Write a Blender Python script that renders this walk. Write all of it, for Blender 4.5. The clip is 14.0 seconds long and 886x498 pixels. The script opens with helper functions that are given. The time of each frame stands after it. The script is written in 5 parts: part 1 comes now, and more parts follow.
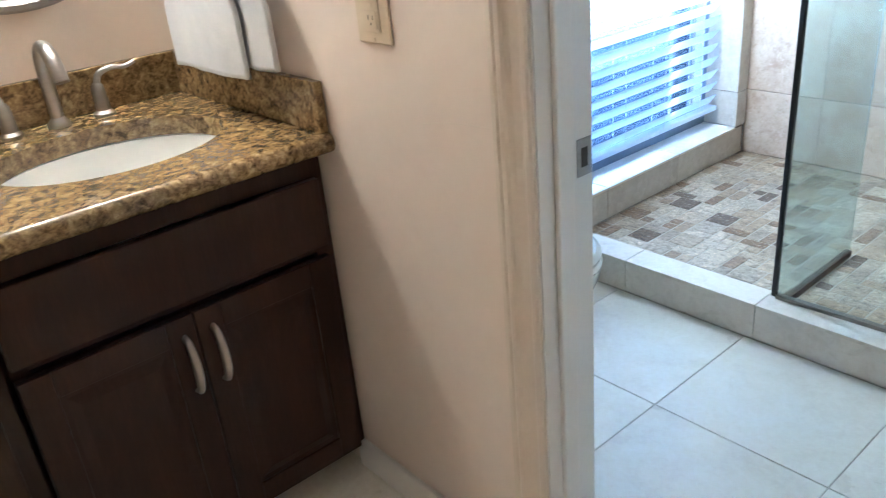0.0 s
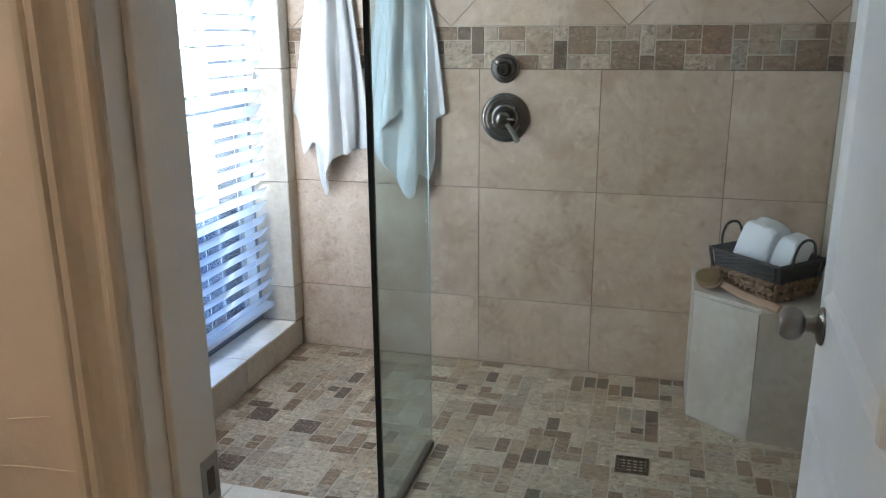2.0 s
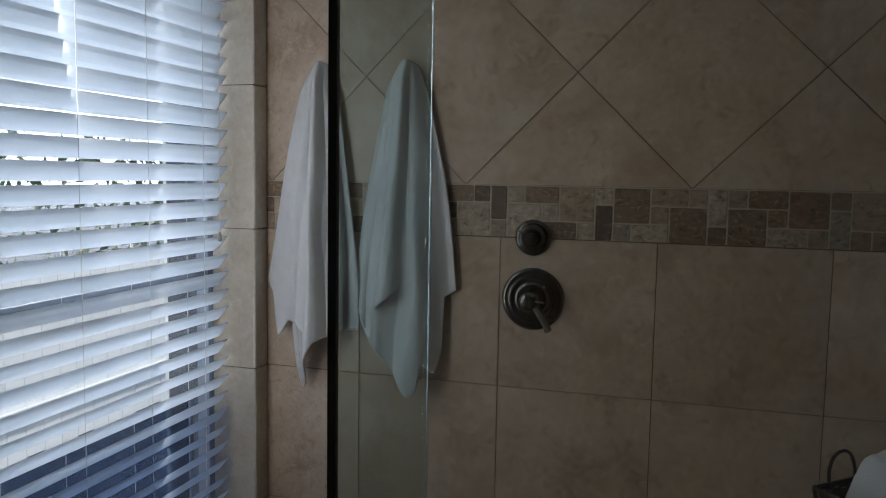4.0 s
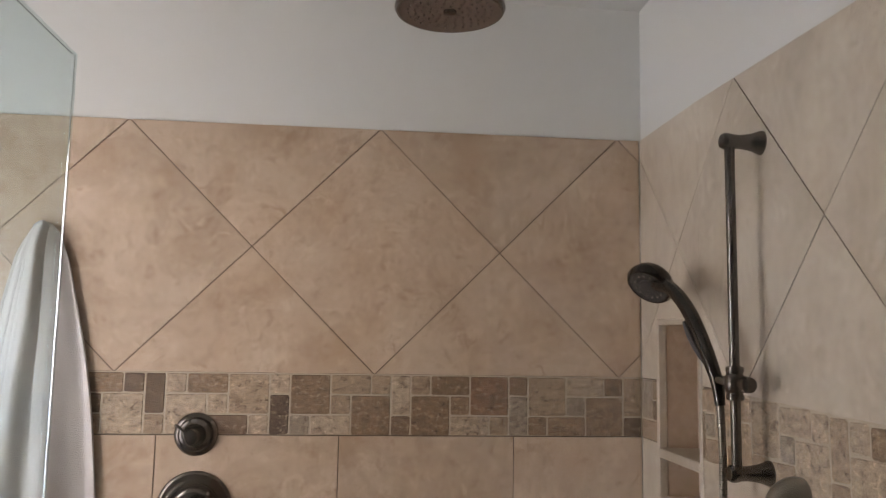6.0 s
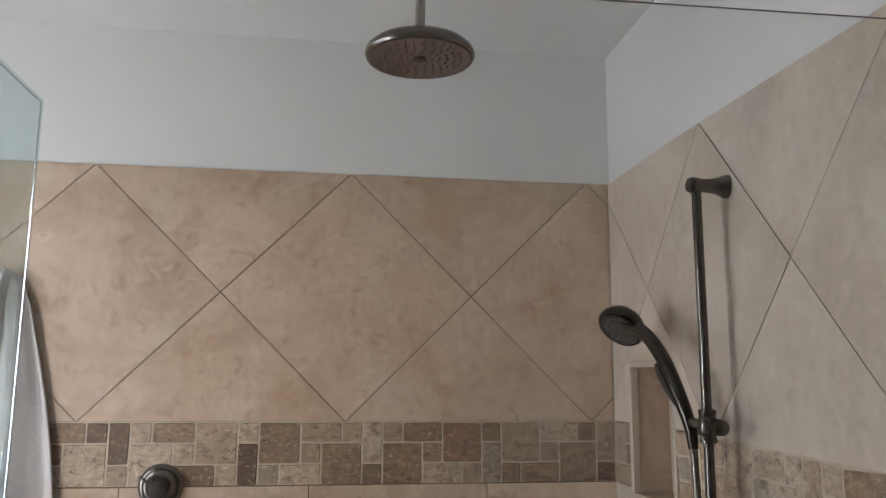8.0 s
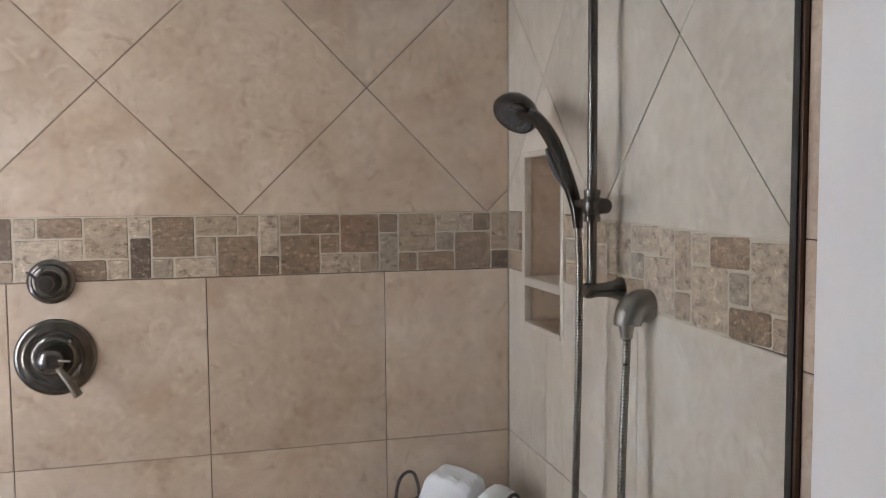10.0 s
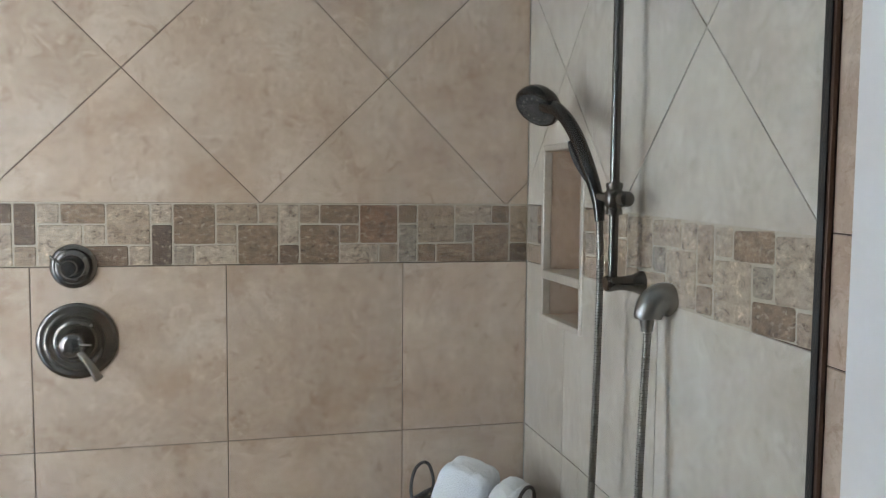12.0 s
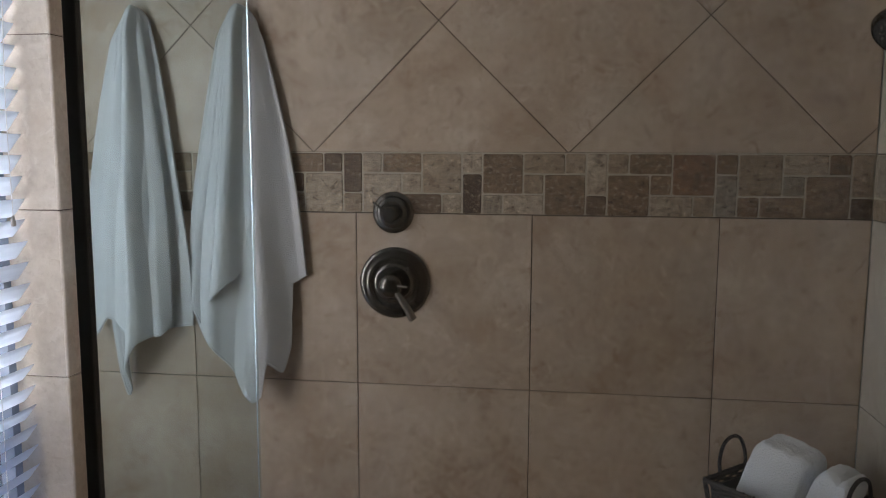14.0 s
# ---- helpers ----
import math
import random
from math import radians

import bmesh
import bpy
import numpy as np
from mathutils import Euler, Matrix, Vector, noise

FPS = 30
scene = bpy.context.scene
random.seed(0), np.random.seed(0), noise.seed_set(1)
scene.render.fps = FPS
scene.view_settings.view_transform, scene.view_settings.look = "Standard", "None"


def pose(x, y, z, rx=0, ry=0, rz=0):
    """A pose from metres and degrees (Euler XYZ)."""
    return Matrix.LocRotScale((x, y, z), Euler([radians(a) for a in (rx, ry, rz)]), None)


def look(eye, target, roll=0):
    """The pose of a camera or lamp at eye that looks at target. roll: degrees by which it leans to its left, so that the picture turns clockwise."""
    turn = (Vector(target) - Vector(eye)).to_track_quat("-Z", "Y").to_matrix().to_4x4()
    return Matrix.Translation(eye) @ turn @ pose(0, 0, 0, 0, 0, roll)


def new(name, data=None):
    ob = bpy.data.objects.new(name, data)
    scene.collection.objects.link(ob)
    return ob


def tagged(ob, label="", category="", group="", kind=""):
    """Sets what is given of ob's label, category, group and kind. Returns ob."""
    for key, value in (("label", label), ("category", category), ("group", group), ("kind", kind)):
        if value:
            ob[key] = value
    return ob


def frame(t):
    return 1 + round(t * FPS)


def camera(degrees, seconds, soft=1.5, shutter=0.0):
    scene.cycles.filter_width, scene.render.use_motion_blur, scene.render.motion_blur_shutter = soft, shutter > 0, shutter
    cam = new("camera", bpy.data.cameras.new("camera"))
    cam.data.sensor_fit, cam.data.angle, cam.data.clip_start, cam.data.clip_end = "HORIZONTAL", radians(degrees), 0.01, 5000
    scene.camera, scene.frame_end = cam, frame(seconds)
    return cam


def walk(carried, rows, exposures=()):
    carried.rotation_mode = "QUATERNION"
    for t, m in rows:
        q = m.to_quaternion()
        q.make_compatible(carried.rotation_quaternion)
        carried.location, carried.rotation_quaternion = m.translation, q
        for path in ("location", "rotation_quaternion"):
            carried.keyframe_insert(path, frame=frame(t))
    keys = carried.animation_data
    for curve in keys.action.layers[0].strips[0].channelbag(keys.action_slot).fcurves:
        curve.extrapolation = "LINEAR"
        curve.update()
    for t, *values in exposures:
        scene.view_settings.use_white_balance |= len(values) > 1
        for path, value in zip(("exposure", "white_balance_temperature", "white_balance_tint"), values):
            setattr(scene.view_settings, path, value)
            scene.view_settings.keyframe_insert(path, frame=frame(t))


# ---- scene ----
cam = camera(58.6, 14.0, soft=1.0, shutter=0.12)
PATH = [
    (0, (0.956, -3.213, 1.256), (-0.45, -2.077, 0.4), -5.6),
    (0.5, (0.849, -3.127, 1.269), (-0.241, -1.635, 0.503), -2.9),
    (1, (0.742, -3.12, 1.329), (0.002, -1.395, 0.639), -3.5),
    (1.5, (0.696, -3.129, 1.338), (0.168, -1.302, 0.72), -1.5),
    (2, (0.682, -3.02, 1.343), (0.17, -1.162, 0.812), -0.4),
    (2.5, (0.662, -2.858, 1.352), (0.096, -0.981, 0.956), 0.1),
    (5, (0.461, -2.118, 1.427), (-0.094, -0.197, 1.432), 1.6),
    (5.5, (0.505, -2.092, 1.452), (0.401, -0.101, 1.615), 1.7),
    (6, (0.508, -2.104, 1.46), (0.71, -0.127, 1.684), 1.0),
    (6.5, (0.503, -2.098, 1.462), (0.756, -0.133, 1.735), 0.9),
    (7, (0.509, -2.108, 1.48), (0.766, -0.163, 1.869), 0.3),
    (7.5, (0.501, -2.105, 1.476), (0.768, -0.17, 1.905), 0.4),
    (8, (0.507, -2.099, 1.465), (0.78, -0.146, 1.796), 0.3),
    (8.5, (0.523, -2.092, 1.438), (0.896, -0.132, 1.581), 0.1),
    (9, (0.536, -2.087, 1.412), (0.994, -0.141, 1.378), -0.2),
    (11.5, (0.545, -2.083, 1.405), (1.056, -0.157, 1.242), -0.5),
    (12, (0.526, -2.084, 1.396), (0.995, -0.145, 1.251), 0.5),
    (12.5, (0.496, -2.06, 1.364), (0.571, -0.076, 1.121), -0.2),
    (13, (0.508, -2.037, 1.354), (0.274, -0.072, 1.069), 0.3),
    (13.5, (0.536, -2.022, 1.36), (0.224, -0.057, 1.16), 1.1),
    (14, (0.519, -2.017, 1.364), (0.238, -0.052, 1.119), 0.2),
]
EXPO = [(0.0, 2.98, 4980, 0), (0.5, 2.1, 5080, 1), (1.0, 1.78, 5400, 3), (1.5, 1.82, 5850, 3), (2.0, 1.82, 6050, 6), (2.5, 1.2, 6150, 5), (4.8, -0.62, 6850, 12), (5.2, -0.58, 7050, 14), (5.5, 0.6, 8200, 27), (6.0, 1.65, 8050, 28),
        (6.5, 1.85, 7900, 25), (7.0, 1.75, 7600, 23), (8.0, 1.65, 7250, 23), (8.5, 1.8, 7350, 26), (9.0, 1.9, 7300, 26), (11.5, 2.15, 6350, 12), (12.0, 2.07, 6350, 12), (12.5, 1.87, 6350, 12), (13.0, 0.92, 6400, 12), (13.5, -0.03, 6500, 12), (14.0, 0.58, 6950, 18)]
walk(cam, [(t, look(eye, target, roll)) for t, eye, target, roll in PATH], exposures=EXPO)

# ---- world and large lights ----
world = bpy.data.worlds.new("world")
scene.world = world
world.use_nodes = True
wn = world.node_tree
sky = wn.nodes.new("ShaderNodeTexSky")
sky.sky_type, sky.sun_disc, sky.sun_elevation, sky.sun_rotation = "NISHITA", False, radians(60), radians(72)
wn.links.new(sky.outputs[0], wn.nodes["Background"].inputs[0])
wn.nodes["Background"].inputs[1].default_value = 0.12
sun = new("sun", bpy.data.lights.new("sun", "SUN"))
sun.data.energy, sun.data.angle, sun.data.color = 4.5, radians(0.53), (1.0, 0.95, 0.88)
sun.matrix_world = look((9, 3, 16.4), (0, 0, 0))


def lamp(name, eye, target, size, power, colour):
    ob = new(name, bpy.data.lights.new(name, "AREA"))
    ob.data.shape, ob.data.size, ob.data.size_y = "RECTANGLE", size[0], size[1]
    ob.data.energy, ob.data.color = power, colour
    ob.matrix_world = look(eye, target)
    return ob


# daylight of the window's opening, let in along its side
lamp("window_daylight", (-.856, -1.104, 1.22), (-.856 + .95, -1.104 + .30, 1.22 + .04), (.030, 1.35), 2.8, (0.95, 0.98, 1.0))
lamp("window_daylight", (-.84, -.75, 1.34), (-.84 + .58, -.75 + .81, 1.34 + .16), (.09, 1.1), 1.3, (0.95, 0.98, 1.0))
lamp("reveal_daylight", (-.875, -.42, 1.10), (-.880, .58, 1.10), (.06, 1.70), .45, (0.96, 0.98, 1.0))

# ---- materials ----
def mat(name, colours, rough=0.5, metal=0.0, scale=8.0, detail=6.0, bump=0.0, bscale=60.0, vary=0.0, spec=0.5, stretch=(1, 1, 1), distort=0.0, rugged=0.62):
    """A surface with two scales of variation between the given colours."""
    m = bpy.data.materials.new(name)
    m.use_nodes = True
    t = m.node_tree
    n, l = t.nodes, t.links
    b = n["Principled BSDF"]
    b.inputs["Metallic"].default_value = metal
    b.inputs["Specular IOR Level"].default_value = spec
    tc, mp = n.new("ShaderNodeTexCoord"), n.new("ShaderNodeMapping")
    mp.inputs["Scale"].default_value = stretch
    l.new(tc.outputs["Object"], mp.inputs["Vector"])
    vec = mp.outputs["Vector"]
    mp.name = "Mapping"
    info = n.new("ShaderNodeObjectInfo")
    if vary:
        mul = n.new("ShaderNodeMath")
        mul.operation = "MULTIPLY"
        mul.inputs[1].default_value = 91.7
        l.new(info.outputs["Random"], mul.inputs[0])
        add = n.new("ShaderNodeVectorMath")
        add.operation = "ADD"
        l.new(vec, add.inputs[0])
        l.new(mul.outputs[0], add.inputs[1])
        vec = add.outputs[0]
    noise_a, noise_b = n.new("ShaderNodeTexNoise"), n.new("ShaderNodeTexNoise")
    for q, s, d in ((noise_a, scale, detail), (noise_b, bscale, 4.0)):
        q.inputs["Scale"].default_value, q.inputs["Detail"].default_value = s, d
        q.inputs["Distortion"].default_value, q.inputs["Roughness"].default_value = distort, rugged
        l.new(vec, q.inputs["Vector"])
    ramp = n.new("ShaderNodeValToRGB")
    e = ramp.color_ramp.elements
    k = len(colours)
    e[0].position, e[0].color = 0.33, (*colours[0], 1)
    e[1].position, e[1].color = 0.67, (*colours[-1], 1)
    for i in range(1, k - 1):
        q = e.new(0.33 + 0.34 * i / (k - 1))
        q.color = (*colours[i], 1)
    mixn = n.new("ShaderNodeMath")
    mixn.operation = "MULTIPLY_ADD"
    mixn.inputs[1].default_value = 0.4
    l.new(noise_b.outputs["Fac"], mixn.inputs[0])
    sub = n.new("ShaderNodeMath")
    sub.operation = "MULTIPLY_ADD"
    sub.inputs[1].default_value, sub.inputs[2].default_value = 0.80, -0.10
    l.new(noise_a.outputs["Fac"], sub.inputs[0])
    l.new(sub.outputs[0], mixn.inputs[2])
    l.new(mixn.outputs[0], ramp.inputs[0])
    col = ramp.outputs["Color"]
    if vary:
        hsv = n.new("ShaderNodeHueSaturation")
        mr = n.new("ShaderNodeMapRange")
        mr.inputs["To Min"].default_value, mr.inputs["To Max"].default_value = 1 - vary, 1 + vary
        l.new(info.outputs["Random"], mr.inputs["Value"])
        l.new(mr.outputs[0], hsv.inputs["Value"])
        l.new(col, hsv.inputs["Color"])
        col = hsv.outputs["Color"]
    l.new(col, b.inputs["Base Color"])
    rr = n.new("ShaderNodeMapRange")
    rr.inputs["To Min"].default_value, rr.inputs["To Max"].default_value = max(0.03, rough - 0.08), min(1, rough + 0.08)
    l.new(noise_a.outputs["Fac"], rr.inputs["Value"])
    l.new(rr.outputs[0], b.inputs["Roughness"])
    if bump:
        bp = n.new("ShaderNodeBump")
        bp.inputs["Strength"].default_value, bp.inputs["Distance"].default_value = bump, 0.003
        l.new(noise_b.outputs["Fac"], bp.inputs["Height"])
        l.new(bp.outputs[0], b.inputs["Normal"])
    return m


def mosaic_mat(name, stones):
    """Tumbled travertine: the stone's colour from Random, pits and clouds inside."""
    m = mat(name, [(0.30, 0.26, 0.22), (0.80, 0.765, 0.71), (1.0, 0.96, 0.90), (1.15, 1.11, 1.03), (1.75, 1.66, 1.53)], 0.6, scale=62, bump=0.9, bscale=190, vary=0.02, distort=0.4, stretch=(0.85, 1.15, 1))
    t = m.node_tree
    n, l = t.nodes, t.links
    info = n.new("ShaderNodeObjectInfo")
    ramp = n.new("ShaderNodeValToRGB")
    e = ramp.color_ramp.elements
    ramp.color_ramp.interpolation = "CONSTANT"
    e[0].color = (*stones[0], 1)
    e[1].position, e[1].color = 1 / len(stones), (*stones[1], 1)
    for i in range(2, len(stones)):
        q = e.new(i / len(stones))
        q.color = (*stones[i], 1)
    l.new(info.outputs["Random"], ramp.inputs[0])
    mix = n.new("ShaderNodeMix")
    mix.data_type, mix.blend_type = "RGBA", "MULTIPLY"
    mix.inputs[0].default_value = 1.0
    b = n["Principled BSDF"]
    old = b.inputs["Base Color"].links[0].from_socket
    l.new(ramp.outputs[0], mix.inputs[6])
    l.new(old, mix.inputs[7])
    # pale fills in the stone's pits
    fl, fr, fm = n.new("ShaderNodeTexNoise"), n.new("ShaderNodeMapRange"), n.new("ShaderNodeMix")
    fl.inputs["Scale"].default_value, fl.inputs["Detail"].default_value, fl.inputs["Roughness"].default_value = 85.0, 5.0, 0.65
    l.new(n["Mapping"].outputs[0], fl.inputs["Vector"])
    fr.inputs["From Min"].default_value, fr.inputs["From Max"].default_value, fr.inputs["To Max"].default_value = 0.54, 0.62, 0.66
    l.new(fl.outputs["Fac"], fr.inputs["Value"])
    fm.data_type = "RGBA"
    fm.inputs[7].default_value = (0.47, 0.382, 0.292, 1)
    l.new(fr.outputs[0], fm.inputs[0])
    l.new(mix.outputs[2], fm.inputs[6])
    # dark pits and blotches
    dk, dr, dm = n.new("ShaderNodeTexNoise"), n.new("ShaderNodeMapRange"), n.new("ShaderNodeMix")
    dk.inputs["Scale"].default_value, dk.inputs["Detail"].default_value, dk.inputs["Roughness"].default_value, dk.inputs["Distortion"].default_value = 34.0, 7.0, 0.72, 0.8
    place = n.new("ShaderNodeVectorMath")
    place.operation = "ADD"
    k = n.new("ShaderNodeMath")
    k.operation = "MULTIPLY"
    k.inputs[1].default_value = 37.0
    l.new(info.outputs["Random"], k.inputs[0])
    l.new(n["Mapping"].outputs[0], place.inputs[0])
    l.new(k.outputs[0], place.inputs[1])
    l.new(place.outputs[0], dk.inputs["Vector"])
    dr.inputs["From Min"].default_value, dr.inputs["From Max"].default_value, dr.inputs["To Max"].default_value = 0.53, 0.68, 0.72
    l.new(dk.outputs["Fac"], dr.inputs["Value"])
    dm.data_type = "RGBA"
    dm.inputs[7].default_value = (0.10, 0.066, 0.046, 1)
    l.new(dr.outputs[0], dm.inputs[0])
    l.new(fm.outputs[2], dm.inputs[6])
    l.new(dm.outputs[2], b.inputs["Base Color"])
    return m


def glass_mat(name, tint, gloss=0.01):
    m = bpy.data.materials.new(name)
    m.use_nodes = True
    n, l = m.node_tree.nodes, m.node_tree.links
    n.remove(n["Principled BSDF"])
    tr, gl, fr, mx = n.new("ShaderNodeBsdfTransparent"), n.new("ShaderNodeBsdfGlossy"), n.new("ShaderNodeLayerWeight"), n.new("ShaderNodeMixShader")
    tr.inputs[0].default_value = (*tint, 1)
    gl.inputs["Roughness"].default_value = gloss
    fr.inputs[0].default_value = 0.5
    pw = n.new("ShaderNodeMath")
    pw.operation = "POWER"
    pw.inputs[1].default_value = 5.0
    ad = n.new("ShaderNodeMath")
    ad.operation = "MULTIPLY_ADD"
    ad.inputs[1].default_value, ad.inputs[2].default_value = 0.8, 0.035
    l.new(fr.outputs["Facing"], pw.inputs[0])
    l.new(pw.outputs[0], ad.inputs[0])
    l.new(ad.outputs[0], mx.inputs[0])
    l.new(tr.outputs[0], mx.inputs[1])
    l.new(gl.outputs[0], mx.inputs[2])
    l.new(mx.outputs[0], n["Material Output"].inputs[0])
    return m


def glow_mat(name, colour, strength):
    m = bpy.data.materials.new(name)
    m.use_nodes = True
    b = m.node_tree.nodes["Principled BSDF"]
    b.inputs["Base Color"].default_value = (*colour, 1)
    b.inputs["Emission Color"].default_value = (*colour, 1)
    b.inputs["Emission Strength"].default_value = strength
    return m


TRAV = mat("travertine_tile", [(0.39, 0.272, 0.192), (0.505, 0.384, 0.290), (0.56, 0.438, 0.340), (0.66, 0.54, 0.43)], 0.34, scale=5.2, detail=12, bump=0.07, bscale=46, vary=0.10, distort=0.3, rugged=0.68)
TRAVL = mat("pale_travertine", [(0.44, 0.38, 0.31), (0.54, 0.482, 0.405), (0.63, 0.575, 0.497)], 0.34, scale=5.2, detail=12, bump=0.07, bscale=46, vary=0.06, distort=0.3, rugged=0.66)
CURBT = mat("curb_travertine", [(0.62, 0.55, 0.46), (0.72, 0.65, 0.56), (0.78, 0.72, 0.64)], 0.32, scale=5.0, detail=10, bump=0.06, bscale=50, vary=0.05, distort=0.8)


def veins(m, colour, scale, distort, lo, hi, amount):
    """Sharper pale veins and filled pits over a stone's clouds."""
    n, l = m.node_tree.nodes, m.node_tree.links
    b = n["Principled BSDF"]
    old = b.inputs["Base Color"].links[0].from_socket
    info = n.new("ShaderNodeObjectInfo")
    far = n.new("ShaderNodeVectorMath")
    far.operation = "MULTIPLY_ADD"
    far.inputs[1].default_value = (1, 1, 1)
    k = n.new("ShaderNodeMath")
    k.operation = "MULTIPLY"
    k.inputs[1].default_value = 53.0
    l.new(info.outputs["Random"], k.inputs[0])
    l.new(n["Mapping"].outputs[0], far.inputs[0])
    l.new(k.outputs[0], far.inputs[2])
    q, mr, mx = n.new("ShaderNodeTexNoise"), n.new("ShaderNodeMapRange"), n.new("ShaderNodeMix")
    q.inputs["Scale"].default_value, q.inputs["Detail"].default_value = scale, 8.0
    q.inputs["Roughness"].default_value, q.inputs["Distortion"].default_value = 0.66, distort
    l.new(far.outputs[0], q.inputs["Vector"])
    mr.inputs["From Min"].default_value, mr.inputs["From Max"].default_value, mr.inputs["To Max"].default_value = lo, hi, amount
    l.new(q.outputs["Fac"], mr.inputs["Value"])
    mx.data_type = "RGBA"
    mx.inputs[7].default_value = (*colour, 1)
    l.new(mr.outputs[0], mx.inputs[0])
    l.new(old, mx.inputs[6])
    l.new(mx.outputs[2], b.inputs["Base Color"])


veins(TRAV, (0.39, 0.254, 0.166), 3.4, 0.4, 0.50, 0.64, 0.48)
veins(TRAV, (0.68, 0.565, 0.455), 5.0, 0.5, 0.52, 0.65, 0.42)
veins(TRAV, (0.72, 0.60, 0.485), 16.0, 1.1, 0.575, 0.63, 0.34)
veins(TRAV, (0.34, 0.208, 0.126), 24.0, 0.8, 0.58, 0.66, 0.46)
veins(TRAV, (0.31, 0.20, 0.13), 62.0, 0.4, 0.57, 0.68, 0.42)
veins(TRAV, (0.74, 0.62, 0.51), 48.0, 0.6, 0.60, 0.68, 0.36)
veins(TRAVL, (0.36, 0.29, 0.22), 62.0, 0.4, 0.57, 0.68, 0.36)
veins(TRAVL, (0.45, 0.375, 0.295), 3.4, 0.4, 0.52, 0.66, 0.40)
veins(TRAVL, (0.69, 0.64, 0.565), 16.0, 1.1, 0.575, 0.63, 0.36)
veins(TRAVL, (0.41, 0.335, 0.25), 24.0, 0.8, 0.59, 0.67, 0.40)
veins(CURBT, (0.52, 0.43, 0.33), 9.0, 1.4, 0.57, 0.68, 0.4)
# dark blue puts shade into the outer reveal, which the sky would brighten
OUTER = mat("shade_painted_stucco", [(0.05, 0.062, 0.085), (0.07, 0.085, 0.11)], 0.9, scale=12, bump=0.4)
FLOORT = mat("floor_travertine", [(0.69, 0.63, 0.54), (0.77, 0.72, 0.63), (0.82, 0.78, 0.71)], 0.3, scale=4.0, detail=8, bump=0.03, bscale=60, vary=0.03, distort=0.7)
MOSAIC = mosaic_mat("tumbled_stone", [(.50, .42, .33), (.38, .285, .195), (.36, .305, .245), (.52, .435, .34), (.27, .19, .125), (.40, .305, .21),
                                      (.22, .14, .082), (.36, .275, .195), (.48, .40, .31), (.19, .125, .08), (.34, .28, .22), (.12, .078, .052), (.42, .325, .23), (.50, .42, .325), (.32, .235, .16)])
MOSAICL = mosaic_mat("pale_tumbled_stone", [(.50, .425, .34), (.54, .465, .375), (.43, .365, .29), (.46, .37, .275), (.52, .445, .35), (.38, .305, .225)])
TONES = {"L": [(.44, .358, .285), (.48, .395, .32)], "T": [(.35, .27, .203), (.385, .298, .226)], "G": [(.30, .262, .222), (.325, .28, .235)], "B": [(.235, .162, .11), (.27, .19, .132)],
         "R": [(.225, .13, .083), (.25, .15, .098)], "D": [(.145, .096, .068), (.175, .118, .084)], "K": [(.078, .05, .036), (.098, .066, .048)]}
TONE = {k: mosaic_mat("tumbled_stone_" + n, v) for (k, v), n in zip(TONES.items(), ("cream", "tan", "grey", "brown", "russet", "umber", "dark"))}
GROUT = mat("brown_grout", [(0.08, 0.057, 0.042), (0.21, 0.16, 0.12)], 0.9, scale=3.5, bscale=40)
GROUTL = mat("light_grout", [(0.46, 0.395, 0.31), (0.54, 0.47, 0.38)], 0.9, scale=30)
PAINT = mat("bathroom_paint", [(0.685, 0.72, 0.72), (0.715, 0.745, 0.745)], 0.7, scale=1.5, bump=0.12, bscale=150)
HALLP = mat("hall_paint", [(0.67, 0.572, 0.485), (0.71, 0.612, 0.525)], 0.6, scale=1.2, bump=0.5, bscale=22)
TRIM = mat("trim_paint", [(0.70, 0.68, 0.64), (0.75, 0.73, 0.69)], 0.38, scale=3, bump=0.05, bscale=120)
CASE = mat("casing_paint", [(0.62, 0.54, 0.44), (0.68, 0.60, 0.50)], 0.35, scale=3, bump=0.05, bscale=120)
DOORP = mat("door_paint", [(0.80, 0.785, 0.765), (0.84, 0.825, 0.805)], 0.4, scale=3, bump=0.08, bscale=90)
BRONZE = mat("pewter_metal", [(0.115, 0.105, 0.095), (0.185, 0.17, 0.155)], 0.20, 1.0, scale=14, bump=0.015, bscale=160)
STEEL = mat("satin_steel", [(0.20, 0.185, 0.165), (0.27, 0.25, 0.225)], 0.30, 1.0, scale=8, bump=0.01, bscale=200, stretch=(1, 1, 8))
DARKB = mat("dark_pewter", [(0.105, 0.096, 0.087), (0.14, 0.128, 0.117)], 0.22, 1.0, scale=14)
BLACKM = mat("black_nickel", [(0.05, 0.046, 0.042), (0.075, 0.069, 0.063)], 0.17, 1.0, scale=14)
NICKEL = mat("brushed_nickel", [(0.33, 0.31, 0.285), (0.40, 0.375, 0.35)], 0.36, 1.0, scale=8, bump=0.01, bscale=200, stretch=(1, 1, 8))
DARKM = mat("dark_bronze_channel", [(0.085, 0.052, 0.036), (0.12, 0.075, 0.052)], 0.4, 0.5, scale=20)
BLACK = mat("black_seal", [(0.008, 0.008, 0.008), (0.014, 0.014, 0.014)], 0.5, scale=20)
RUBBER = mat("nozzle_rubber", [(0.03, 0.03, 0.03), (0.05, 0.05, 0.05)], 0.6, scale=60)
FACE = mat("rain_face", [(0.16, 0.12, 0.10), (0.22, 0.17, 0.145)], 0.4, 0.5, scale=40, bump=0.02)
SEAL = mat("polished_glass_edge", [(0.80, 0.83, 0.82), (0.92, 0.94, 0.93)], 0.17, 1.0, scale=60, bump=0.25, bscale=35)
